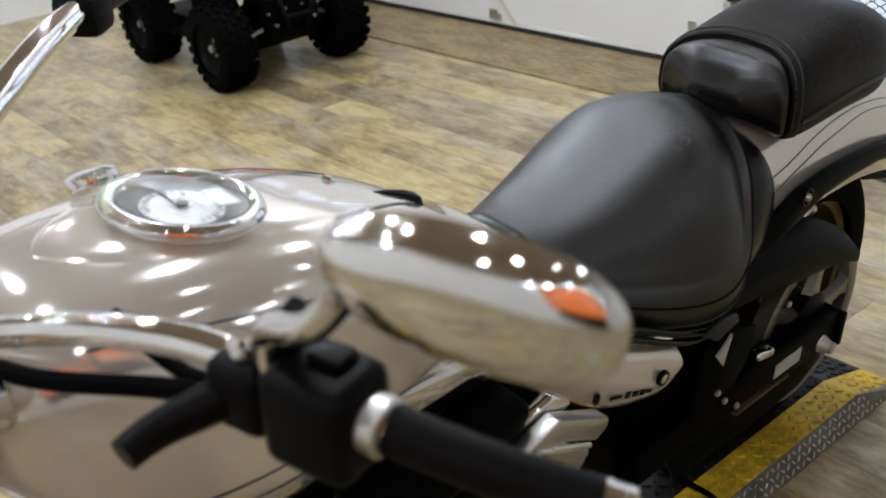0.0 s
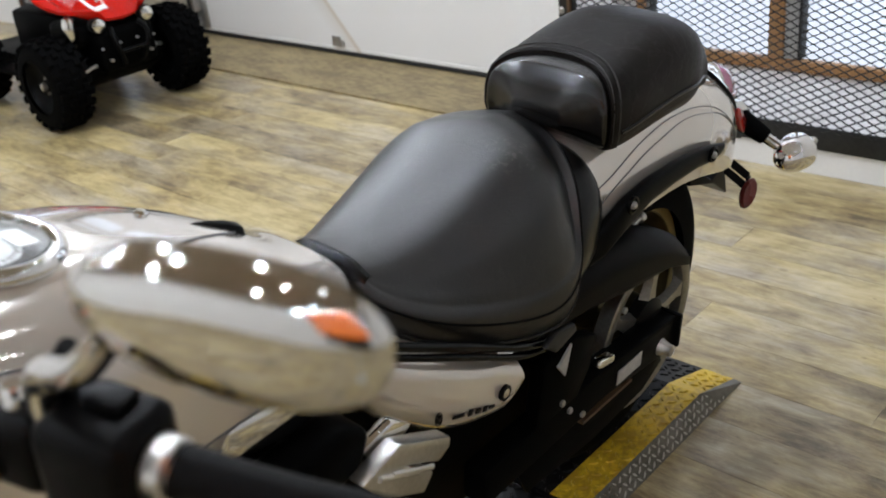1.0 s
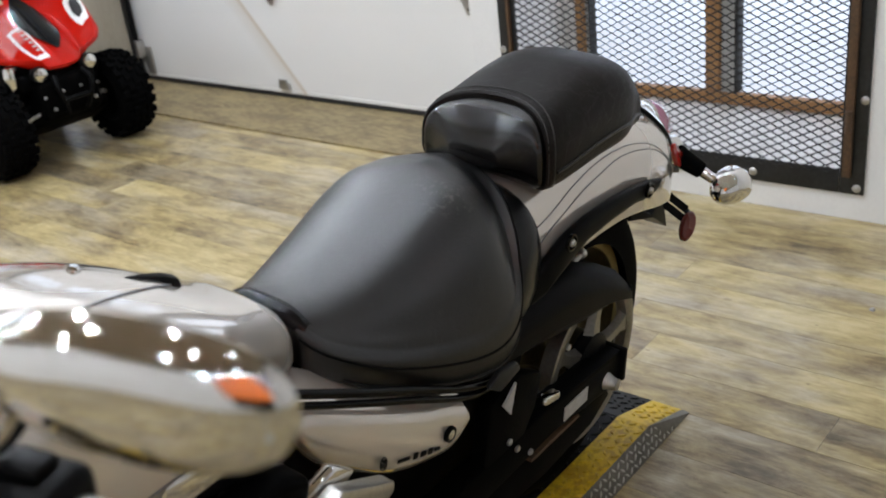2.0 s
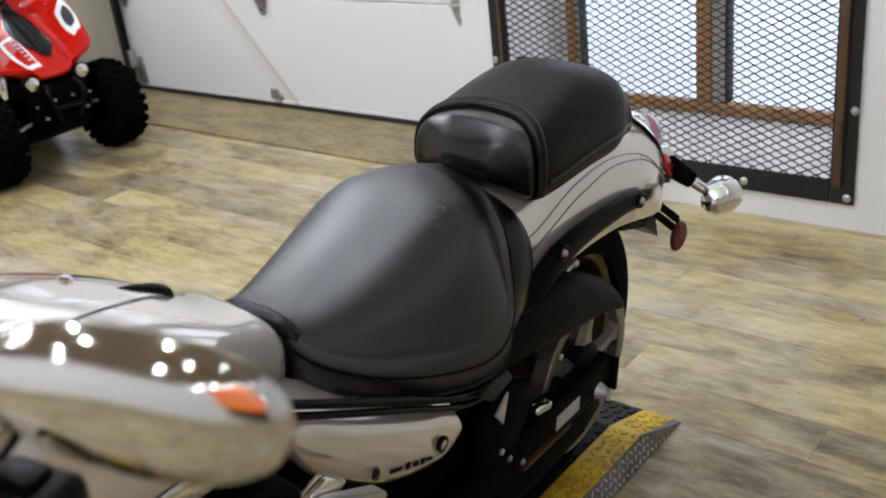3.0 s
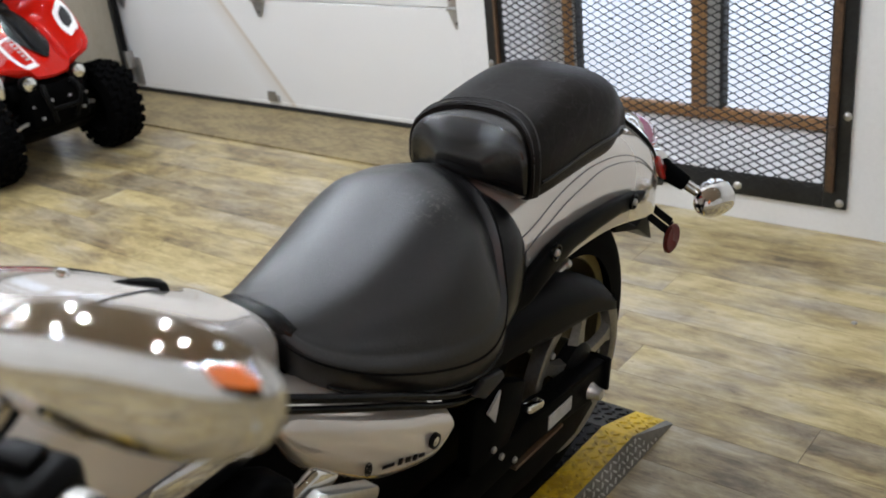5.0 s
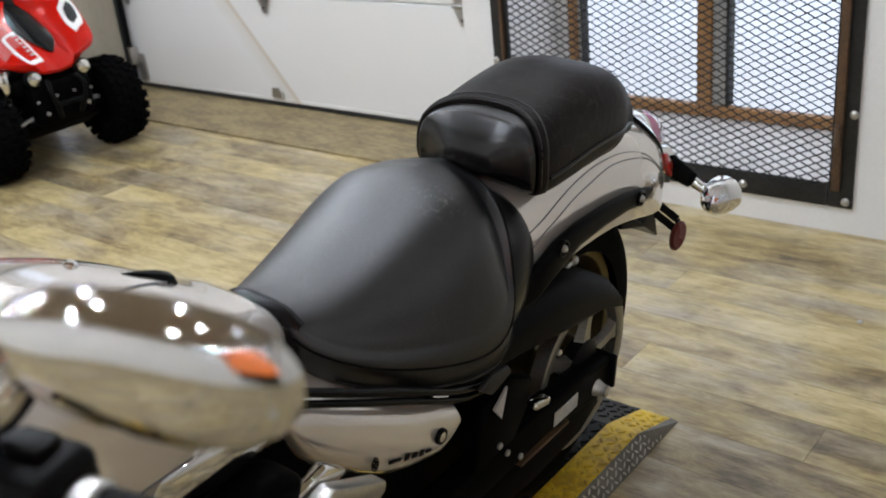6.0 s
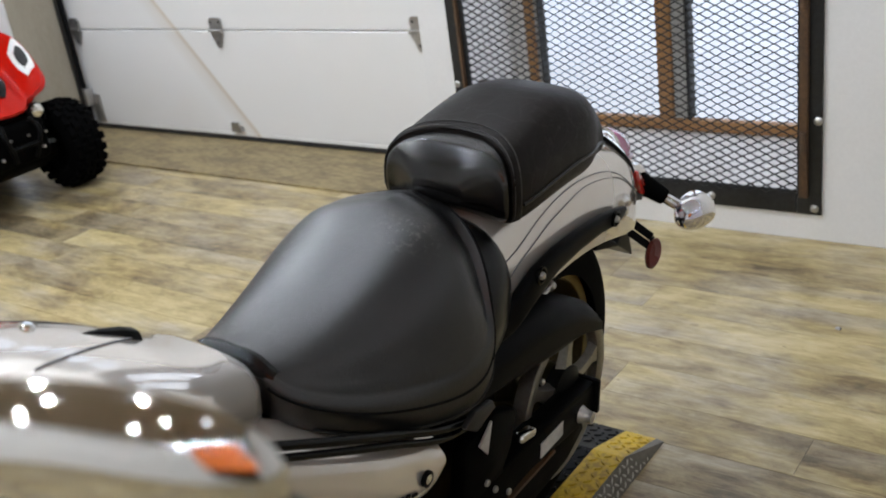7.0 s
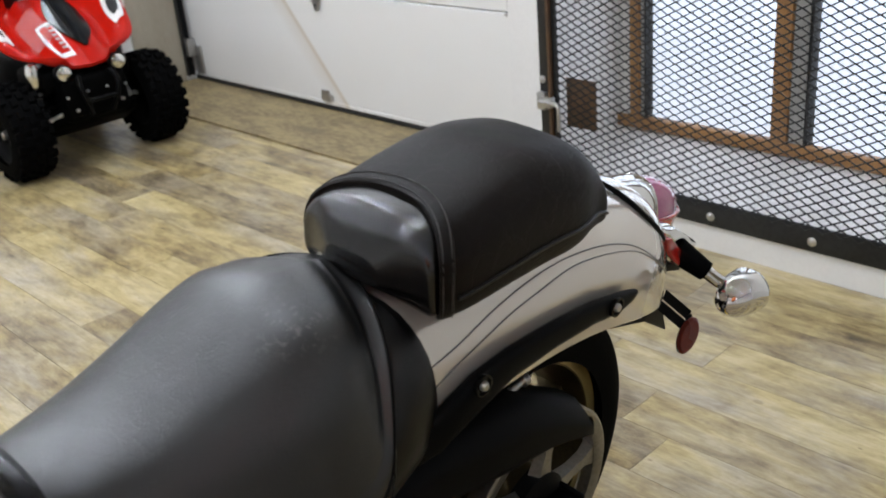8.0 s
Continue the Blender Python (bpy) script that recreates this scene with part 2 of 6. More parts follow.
def plank_material():
    """Vinyl plank with a printed timber: tone from the piece, long grain, cloudy bands, a few knots."""
    mat, n, l, p = shader("vinyl_plank")
    tc = n.new("ShaderNodeTexCoord")
    oi = n.new("ShaderNodeObjectInfo")
    geo = n.new("ShaderNodeNewGeometry")
    rnd = n.new("ShaderNodeMath")
    rnd.operation = "ADD"
    l.new(oi.outputs["Random"], rnd.inputs[0])
    l.new(geo.outputs["Random Per Island"], rnd.inputs[1])
    off = n.new("ShaderNodeVectorMath")
    off.operation = "MULTIPLY_ADD"
    off.inputs[1].default_value = (1, 1, 1)
    l.new(tc.outputs["Object"], off.inputs[0])
    sc = n.new("ShaderNodeVectorMath")
    sc.operation = "SCALE"
    sc.inputs[0].default_value = (17.3, 31.7, 7.1)
    l.new(rnd.outputs[0], sc.inputs["Scale"])
    l.new(sc.outputs[0], off.inputs[2])

    def tex(scale, stretch, detail, rough=0.55):
        mp = n.new("ShaderNodeMapping")
        mp.inputs["Scale"].default_value = stretch
        l.new(off.outputs[0], mp.inputs["Vector"])
        t = n.new("ShaderNodeTexNoise")
        t.inputs["Scale"].default_value, t.inputs["Detail"].default_value, t.inputs["Roughness"].default_value = scale, detail, rough
        t.inputs["Distortion"].default_value = 0.4
        l.new(mp.outputs[0], t.inputs["Vector"])
        return t

    cloud = tex(2.6, (2.6, 0.9, 1), 4.0, 0.6)
    hue = tex(2.8, (2.4, 0.8, 1), 4.0, 0.6)
    grain = tex(14.0, (3.4, 0.62, 1), 7.0, 0.74)
    fine = tex(95.0, (2.2, 0.10, 1), 3.0)
    smear = tex(7.0, (1.5, 0.8, 1), 7.0, 0.72)

    def muladd(x, m, c):
        k = n.new("ShaderNodeMath")
        k.operation = "MULTIPLY_ADD"
        l.new(x, k.inputs[0])
        k.inputs[1].default_value = m
        if isinstance(c, float):
            k.inputs[2].default_value = c
        else:
            l.new(c, k.inputs[2])
        return k.outputs[0]

    value = muladd(cloud.outputs["Fac"], 0.40, muladd(grain.outputs["Fac"], 0.36, muladd(smear.outputs["Fac"], 0.42, muladd(oi.outputs["Random"], 0.10, -0.125))))
    tint = muladd(hue.outputs["Fac"], 1.0, muladd(oi.outputs["Random"], 0.08, -0.01))

    def tones(stops):
        r = n.new("ShaderNodeValToRGB")
        els = r.color_ramp.elements
        els[0].position, els[0].color = stops[0][0], (*stops[0][1], 1)
        els[1].position, els[1].color = stops[-1][0], (*stops[-1][1], 1)
        for pos, col in stops[1:-1]:
            els.new(pos).color = (*col, 1)
        l.new(value, r.inputs[0])
        return r

    yellow = tones(((0.36, (0.10, 0.07, 0.032)), (0.44, (0.25, 0.18, 0.08)), (0.52, (0.42, 0.33, 0.15)), (0.60, (0.55, 0.45, 0.225)), (0.72, (0.66, 0.57, 0.35))))
    grey = tones(((0.36, (0.10, 0.08, 0.05)), (0.44, (0.22, 0.175, 0.115)), (0.52, (0.34, 0.285, 0.195)), (0.60, (0.45, 0.39, 0.29)), (0.72, (0.58, 0.52, 0.41))))
    pick = n.new("ShaderNodeMapRange")
    pick.inputs["From Min"].default_value, pick.inputs["From Max"].default_value = 0.38, 0.62
    l.new(tint, pick.inputs["Value"])
    ramp = n.new("ShaderNodeMix")
    ramp.data_type = "RGBA"
    l.new(pick.outputs[0], ramp.inputs["Factor"])
    l.new(grey.outputs[0], ramp.inputs["A"])
    l.new(yellow.outputs[0], ramp.inputs["B"])
    knots = n.new("ShaderNodeTexVoronoi")
    knots.inputs["Scale"].default_value = 5.4
    mpk = n.new("ShaderNodeMapping")
    mpk.inputs["Scale"].default_value = (1.6, 0.8, 0.01)
    l.new(off.outputs[0], mpk.inputs["Vector"])
    l.new(mpk.outputs[0], knots.inputs["Vector"])
    kr = n.new("ShaderNodeValToRGB")
    kr.color_ramp.elements[0].position, kr.color_ramp.elements[0].color = 0.025, (0.30, 0.25, 0.22, 1)
    kr.color_ramp.elements[1].position, kr.color_ramp.elements[1].color = 0.09, (1, 1, 1, 1)
    kr.color_ramp.elements.new(0.045).color = (0.75, 0.72, 0.68, 1)
    kr.color_ramp.elements.new(0.060).color = (0.45, 0.40, 0.36, 1)
    l.new(knots.outputs["Distance"], kr.inputs[0])
    mul = n.new("ShaderNodeMix")
    mul.data_type, mul.blend_type = "RGBA", "MULTIPLY"
    mul.inputs["Factor"].default_value = 0.7
    l.new(ramp.outputs["Result"], mul.inputs["A"])
    l.new(kr.outputs[0], mul.inputs["B"])
    fm = n.new("ShaderNodeMix")
    fm.data_type, fm.blend_type = "RGBA", "MULTIPLY"
    fm.inputs["Factor"].default_value = 0.35
    fr = n.new("ShaderNodeValToRGB")
    fr.color_ramp.elements[0].position, fr.color_ramp.elements[0].color = 0.3, (0.55, 0.52, 0.48, 1)
    fr.color_ramp.elements[1].position = 0.6
    l.new(fine.outputs["Fac"], fr.inputs[0])
    l.new(mul.outputs["Result"], fm.inputs["A"])
    l.new(fr.outputs[0], fm.inputs["B"])
    specks = n.new("ShaderNodeTexVoronoi")
    specks.inputs["Scale"].default_value = 26.0
    mps = n.new("ShaderNodeMapping")
    mps.inputs["Scale"].default_value = (1.3, 0.6, 0.01)
    l.new(off.outputs[0], mps.inputs["Vector"])
    l.new(mps.outputs[0], specks.inputs["Vector"])
    sr = n.new("ShaderNodeValToRGB")
    sr.color_ramp.elements[0].position, sr.color_ramp.elements[0].color = 0.03, (0.42, 0.37, 0.31, 1)
    sr.color_ramp.elements[1].position, sr.color_ramp.elements[1].color = 0.13, (1, 1, 1, 1)
    l.new(specks.outputs["Distance"], sr.inputs[0])
    patchy = n.new("ShaderNodeMapRange")
    patchy.inputs["From Min"].default_value, patchy.inputs["From Max"].default_value = 0.50, 0.60
    l.new(smear.outputs["Fac"], patchy.inputs["Value"])
    sm_ = n.new("ShaderNodeMix")
    sm_.data_type, sm_.blend_type = "RGBA", "MULTIPLY"
    l.new(patchy.outputs[0], sm_.inputs["Factor"])
    l.new(fm.outputs["Result"], sm_.inputs["A"])
    l.new(sr.outputs[0], sm_.inputs["B"])
    l.new(sm_.outputs["Result"], p.inputs["Base Color"])
    rr = n.new("ShaderNodeMapRange")
    rr.inputs["To Min"].default_value, rr.inputs["To Max"].default_value = 0.24, 0.42
    l.new(cloud.outputs["Fac"], rr.inputs["Value"])
    l.new(rr.outputs[0], p.inputs["Roughness"])
    bp = n.new("ShaderNodeBump")
    bp.inputs["Strength"].default_value, bp.inputs["Distance"].default_value = 0.15, 0.001
    l.new(grain.outputs["Fac"], bp.inputs["Height"])
    l.new(bp.outputs[0], p.inputs["Normal"])
    return mat


def glass_material(name, colour, rough=0.02):
    mat, n, l, p = shader(name)
    p.inputs["Base Color"].default_value = (*colour, 1)
    p.inputs["Transmission Weight"].default_value = 1.0
    p.inputs["Roughness"].default_value = rough
    p.inputs["IOR"].default_value = 1.45
    return mat


def glow_material(name, colour, strength):
    mat, n, l, p = shader(name)
    p.inputs["Emission Color"].default_value = (*colour, 1)
    p.inputs["Emission Strength"].default_value = strength
    p.inputs["Base Color"].default_value = (*colour, 1)
    return mat


M_VINYL = leather_material()
M_SEATVINYL = leather_material("scuffed_seat_vinyl", 0.72, (0.26, 0.48), scuffs=(-0.405, -0.075, 0.838), creases=0.4, relief=0.36)
M_SHINYVINYL = leather_material("worn_shiny_vinyl", 0.60, (0.12, 0.25), (0.005, 0.0042, 0.0038), creases=0.2)
M_PADVINYL = leather_material("matt_pad_vinyl", 0.13, (0.30, 0.58), (0.0095, 0.0066, 0.0050), grain=300.0, relief=0.42)
M_THREAD = stuff("grey_thread", (0.05, 0.047, 0.043), (0.03, 0.028, 0.026), rough=0.7, grain=900, bump=0.1)
M_PLANK = plank_material()
M_PAINT = stuff("champagne_silver_paint", (0.72, 0.672, 0.612), (0.705, 0.657, 0.597), rough=0.12, metal=0.58, coat=1.0, grain=900, patch=2, bump=0.0, rough_var=0.03, coat_rough=0.02)
M_CHROME = stuff("chrome", (0.80, 0.79, 0.77), (0.74, 0.73, 0.71), rough=0.05, metal=1.0, grain=80, patch=5, bump=0.0, rough_var=0.025)
M_ALU = stuff("cast_aluminium", (0.66, 0.65, 0.62), (0.5, 0.49, 0.46), rough=0.3, metal=1.0, grain=140, patch=6, bump=0.08)
M_PULLEY = stuff("dull_pulley_alloy", (0.34, 0.33, 0.30), (0.22, 0.21, 0.19), rough=0.36, metal=0.9, grain=140, patch=9, bump=0.06)
M_BRONZE = stuff("dark_bronze_rim", (0.10, 0.078, 0.04), (0.06, 0.048, 0.028), rough=0.35, metal=0.9, grain=140, patch=6, bump=0.05)
M_GOLD = stuff("pale_gold_rim", (0.42, 0.33, 0.13), (0.34, 0.26, 0.10), rough=0.35, metal=0.3, grain=140, patch=6, bump=0.04)
M_BLACK = stuff("black_plastic", (0.004, 0.004, 0.004), (0.003, 0.003, 0.003), rough=0.40, spec=0.07, grain=300, patch=8, bump=0.08)
M_GUARD = stuff("satin_black_cover", (0.0045, 0.0045, 0.0046), (0.003, 0.003, 0.0032), rough=0.42, spec=0.045, grain=500, patch=8, bump=0.05)
M_GLOSSBLACK = stuff("gloss_black_paint", (0.005, 0.005, 0.005), (0.004, 0.004, 0.004), rough=0.18, spec=0.12, coat=0.04, grain=200, patch=6, bump=0.0)
M_ENGINE = stuff("black_engine_case", (0.002, 0.002, 0.002), (0.0015, 0.0015, 0.0015), rough=0.45, spec=0.02, grain=150, patch=8, bump=0.1)
M_RUBBER = stuff("tyre_rubber", (0.0035, 0.0035, 0.0035), (0.0025, 0.0025, 0.0025), rough=0.7, spec=0.015, grain=120, patch=10, bump=0.2)
M_GRIP = stuff("grip_rubber", (0.005, 0.005, 0.005), (0.0035, 0.0035, 0.0035), rough=0.5, spec=0.08, grain=300, patch=20, bump=0.2)
M_LINE = stuff("dark_pinstripe", (0.06, 0.06, 0.07), (0.05, 0.05, 0.055), rough=0.3, coat=0.8, bump=0.0)
M_REDSOLID = stuff("red_reflector", (0.45, 0.02, 0.015), (0.3, 0.012, 0.01), rough=0.15, coat=0.5, grain=200, bump=0.1)
M_LENSTOP = stuff("pink_lens", (0.42, 0.10, 0.22), (0.34, 0.07, 0.16), rough=0.15, coat=0.5, grain=200, bump=0.1)
M_LENSLOW = stuff("coral_lens", (0.75, 0.10, 0.07), (0.62, 0.07, 0.05), rough=0.15, coat=0.2, grain=200, bump=0.1)
M_DULLRED = stuff("dull_red_reflector", (0.13, 0.018, 0.012), (0.08, 0.012, 0.009), rough=0.25, coat=0.2, grain=200, bump=0.1)
M_CLEAR = glass_material("clear_glass", (0.97, 0.98, 0.98), 0.0)
M_DIAL = stuff("dial_face", (0.52, 0.52, 0.50), (0.36, 0.355, 0.34), rough=0.35, grain=90, patch=30, bump=0.0)
M_WHITE = stuff("white_wall_paint", (0.80, 0.795, 0.78), (0.75, 0.745, 0.73), rough=0.55, grain=90, patch=1.6, bump=0.12)
M_DOOR = stuff("white_steel_door", (0.80, 0.795, 0.775), (0.76, 0.755, 0.735), rough=0.42, grain=160, patch=1.2, bump=0.06)
# a tan diagonal band, sharp along one edge, mixed into the door's colour
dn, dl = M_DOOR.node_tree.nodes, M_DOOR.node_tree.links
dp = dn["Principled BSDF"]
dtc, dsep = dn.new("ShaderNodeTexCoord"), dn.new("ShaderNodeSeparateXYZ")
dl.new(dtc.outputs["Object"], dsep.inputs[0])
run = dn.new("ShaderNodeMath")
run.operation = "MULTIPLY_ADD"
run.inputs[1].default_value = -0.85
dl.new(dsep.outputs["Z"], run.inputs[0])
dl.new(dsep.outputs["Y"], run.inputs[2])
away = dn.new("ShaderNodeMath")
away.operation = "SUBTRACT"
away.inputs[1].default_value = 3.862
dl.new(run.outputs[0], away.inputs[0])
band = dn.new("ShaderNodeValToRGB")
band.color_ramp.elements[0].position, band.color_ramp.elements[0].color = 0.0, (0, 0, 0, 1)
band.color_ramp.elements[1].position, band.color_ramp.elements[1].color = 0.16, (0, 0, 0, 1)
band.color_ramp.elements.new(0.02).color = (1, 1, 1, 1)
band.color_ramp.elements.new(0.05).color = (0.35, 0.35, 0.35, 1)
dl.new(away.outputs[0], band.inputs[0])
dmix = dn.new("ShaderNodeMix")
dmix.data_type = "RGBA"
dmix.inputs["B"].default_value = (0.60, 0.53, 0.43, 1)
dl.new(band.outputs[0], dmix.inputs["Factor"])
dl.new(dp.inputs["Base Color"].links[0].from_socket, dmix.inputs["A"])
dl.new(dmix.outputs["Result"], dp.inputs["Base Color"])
M_CEIL = stuff("tan_ceiling_board", (0.33, 0.265, 0.19), (0.28, 0.225, 0.155), rough=0.6, grain=40, patch=2, bump=0.1)
M_STEEL = stuff("dark_steel", (0.042, 0.043, 0.044), (0.026, 0.026, 0.026), rough=0.5, metal=0.6, grain=60, patch=6, bump=0.2)
M_RUST = stuff("rusty_steel", (0.16, 0.09, 0.045), (0.07, 0.045, 0.03), rough=0.6, metal=0.3, grain=90, patch=9, bump=0.3)
M_ZINC = stuff("zinc_plate", (0.55, 0.54, 0.52), (0.4, 0.39, 0.38), rough=0.38, metal=0.9, grain=90, patch=14, bump=0.05)
M_WOODFRAME = stuff("brown_window_timber", (0.46, 0.23, 0.075), (0.30, 0.15, 0.06), rough=0.5, grain=40, patch=5, bump=0.2, stretch=(6, 6, 0.6))
M_PLY = stuff("worn_plywood", (0.31, 0.24, 0.12), (0.15, 0.11, 0.055), rough=0.6, grain=30, patch=5, bump=0.2, stretch=(2.2, 0.8, 1), amount=0.4)
M_SILL = stuff("dusty_white_sill", (0.88, 0.87, 0.85), (0.70, 0.68, 0.65), rough=0.5, grain=40, patch=6, bump=0.3, amount=0.4)
M_YELLOW = stuff("worn_yellow_paint", (0.68, 0.46, 0.025), (0.44, 0.28, 0.02), rough=0.38, grain=70, patch=16, bump=0.2, amount=0.3)
M_TREAD = stuff("tread_plate", (0.22, 0.21, 0.19), (0.12, 0.115, 0.10), rough=0.42, metal=0.85, grain=70, patch=12, bump=0.15)
M_BLACKPLATE = stuff("black_tread_plate", (0.009, 0.009, 0.009), (0.005, 0.005, 0.005), rough=0.35, spec=0.14, grain=70, patch=12, bump=0.15)
M_ATVRED = stuff("red_quad_plastic", (0.46, 0.008, 0.003), (0.40, 0.007, 0.0025), rough=0.15, spec=0.15, coat=0.08, grain=60, patch=5, bump=0.02)
M_ATVWHITE = stuff("white_decal", (0.78, 0.77, 0.75), (0.7, 0.69, 0.67), rough=0.3, bump=0.0)
M_GREYPANEL = stuff("grey_paint", (0.42, 0.41, 0.385), (0.33, 0.32, 0.30), rough=0.55, grain=80, patch=3, bump=0.1)
M_SEAL = stuff("black_rubber_seal", (0.02, 0.02, 0.02), (0.012, 0.012, 0.012), rough=0.6, bump=0.1)


# ---- the room ----
WX = 3.25      # inner face of the long wall
DX = 3.60      # inner face of the sectional door and of the windows
GY0, GY1 = 1.03, 2.39   # the grated opening
DY0, DY1 = 2.53, 5.30   # the door opening
HY0, HY1 = 5.42, 6.78   # the far grated opening
XB, YB0, YB1 = -2.7, -4.8, 7.2


def setting(name, bm, material, label, smooth=False, sharp=30):
    return tagged(part(name, bm, material, None, "", sharp, smooth), label, kind="structure")


def span(bm, x0, x1, y0, y1, z0, z1):
    return box(bm, ((x0 + x1) / 2, (y0 + y1) / 2, (z0 + z1) / 2), (x1 - x0, y1 - y0, z1 - z0))


bm = bmesh.new()
for y0, y1 in ((YB0, GY0 + 0.05), (GY1 - 0.05, DY0), (DY1, HY0 + 0.05), (HY1 - 0.05, YB1)):
    span(bm, WX, WX + 0.42, y0, y1, 0, CEILING)
for y0, y1 in ((GY0 + 0.05, GY1 - 0.05), (HY0 + 0.05, HY1 - 0.05)):
    span(bm, WX, WX + 0.42, y0, y1, 0, 0.13)
    span(bm, WX, WX + 0.42, y0, y1, 2.1, CEILING)
span(bm, WX, WX + 0.42, DY0, DY1, 2.25, CEILING)
setting("wall_east", bm, M_WHITE, "white painted wall with door opening and two grated windows")
bm = bmesh.new()
span(bm, XB - 0.15, XB, YB0, YB1, 0, CEILING)
setting("wall_west", bm, M_WHITE, "plain white painted wall behind the motorcycle")
bm = bmesh.new()
span(bm, XB - 0.15, WX + 0.42, YB0 - 0.15, YB0, 0, CEILING)
setting("wall_south", bm, M_WHITE, "plain white painted end wall")
bm = bmesh.new()
span(bm, XB - 0.15, WX + 0.42, YB1, YB1 + 0.15, 0, CEILING)
setting("wall_north", bm, M_WHITE, "plain white painted end wall behind the quad")
bm = bmesh.new()
span(bm, XB - 0.15, WX + 0.42, YB0 - 0.15, YB1 + 0.15, CEILING, CEILING + 0.12)
setting("ceiling", bm, M_CEIL, "tan board ceiling with bulbs")
bm = bmesh.new()
span(bm, XB - 0.15, WX + 0.55, YB0 - 0.15, YB1 + 0.15, -0.2, -0.006)
floor = setting("floor", bm, M_SEAL, "vinyl plank floor in tan and grey-brown timber print")

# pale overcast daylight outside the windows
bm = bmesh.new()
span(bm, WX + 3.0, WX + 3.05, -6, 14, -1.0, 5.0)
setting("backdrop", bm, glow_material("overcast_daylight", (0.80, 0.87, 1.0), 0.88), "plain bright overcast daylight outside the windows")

# sill and jamb of the openings, plywood threshold
for k, (y0, y1, what) in enumerate(((GY0, GY1, "dusty white sill behind the steel grate"), (HY0, HY1, "dusty white sill behind the far grate"))):
    bm = bmesh.new()
    loft(bm, [[Vector((WX + 0.004, y, 0.131)), Vector((DX + 0.02, y, 0.131)), Vector((DX + 0.02, y, 0.213)), Vector((WX + 0.004, y, 0.150))] for y in (y0 + 0.051, y1 - 0.051)])
    setting("window_sill_%d" % (k + 1), bm, M_SILL, what)
bm = bmesh.new()
span(bm, 3.15, DX + 0.06, DY0 - 0.02, DY1, -0.004, 0.010)
setting("threshold", bm, M_PLY, "worn brown plywood strip in front of the door")


# board lining the side of the door recess
bm = bmesh.new()
span(bm, WX + 0.004, DX - 0.06, DY1 - 0.014, DY1 - 0.002, 0.012, 2.24)
bevelled(bm, 0.003)
setting("jamb_lining", bm, stuff("beige_jamb_paint", (0.36, 0.32, 0.25), (0.28, 0.245, 0.185), rough=0.6, grain=50, patch=3, bump=0.15, stretch=(3, 3, 0.5)), "beige painted board lining the door recess")


# ---- sectional garage door ----
door = tagged(holder("garage_door", pose(0, 0, 0), "white sectional garage door, closed, with zinc hinges", "door"), kind="structure")
PH = 0.533
for k in range(3):
    bm = bmesh.new()
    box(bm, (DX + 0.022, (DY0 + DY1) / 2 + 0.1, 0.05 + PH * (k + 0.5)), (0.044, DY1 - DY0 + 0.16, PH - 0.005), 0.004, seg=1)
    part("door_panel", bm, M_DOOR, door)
for k in (3,):
    bm = bmesh.new()
    dz0, dz1 = 0.05 + PH * k, 0.05 + PH * (k + 1) - 0.005
    ye = [DY0 + 0.02, DY0 + 0.13, DY0 + 0.68, DY0 + 0.80, DY0 + 1.35, DY0 + 1.47, DY0 + 2.02, DY0 + 2.14, DY0 + 2.69, DY0 + 2.93]
    for ya, yb in ((ye[0], ye[1]), (ye[2], ye[3]), (ye[4], ye[5]), (ye[6], ye[7]), (ye[8], ye[9])):
        span(bm, DX, DX + 0.044, ya, yb, dz0 + 0.10, dz1 - 0.10)
    span(bm, DX, DX + 0.044, ye[0], ye[9], dz0 + 0.003, dz0 + 0.10)
    span(bm, DX, DX + 0.044, ye[0], ye[9], dz1 - 0.10, dz1)
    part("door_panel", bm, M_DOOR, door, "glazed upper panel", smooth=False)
    for ya, yb in ((ye[1], ye[2]), (ye[3], ye[4]), (ye[5], ye[6]), (ye[7], ye[8])):
        bm = bmesh.new()
        span(bm, DX + 0.018, DX + 0.022, ya, yb, dz0 + 0.10, dz1 - 0.10)
        part("pane", bm, M_CLEAR, door).visible_shadow = False
bm = bmesh.new()
box(bm, (DX + 0.02, (DY0 + DY1) / 2 + 0.02, 0.023), (0.044, DY1 - DY0 - 0.06, 0.026), 0.009)
part("bottom_seal", bm, M_SEAL, door, "black rubber seal along the bottom edge")
bm = bmesh.new()
box(bm, (DX + 0.020, (DY0 + DY1) / 2, 0.0445), (0.046, DY1 - DY0 - 0.06, 0.017), 0.002, seg=1)
part("bottom_rail", bm, M_DOOR, door)


def hinge(y, z):
    bm = bmesh.new()
    m = pose(DX - 0.008, y, z, 0, 0, 90)
    slab(bm, [(-0.045, 0.055), (-0.03, 0.065), (0.03, 0.065), (0.045, 0.055), (0.040, -0.02), (0.012, -0.085), (-0.012, -0.085), (-0.040, -0.02)], 0.006, m)
    bevelled(bm, 0.0012, 1)
    h = part("hinge", bm, M_ZINC, door, "zinc-plated pressed steel hinge")
    bm = bmesh.new()
    tube(bm, [(DX - 0.018, y - 0.045, z), (DX - 0.018, y + 0.045, z)], 0.009, 10, 3)
    part("knuckle", bm, M_ZINC, h)
    bm = bmesh.new()
    for dy, dz in ((-0.028, 0.042), (0.028, 0.042), (0, -0.06)):
        lathe(bm, [(0.007, 0), (0.007, -0.004), (0.004, -0.006)], (DX - 0.010, y + dy, z + dz), (1, 0, 0), 8)
    part("screw", bm, M_STEEL, h)


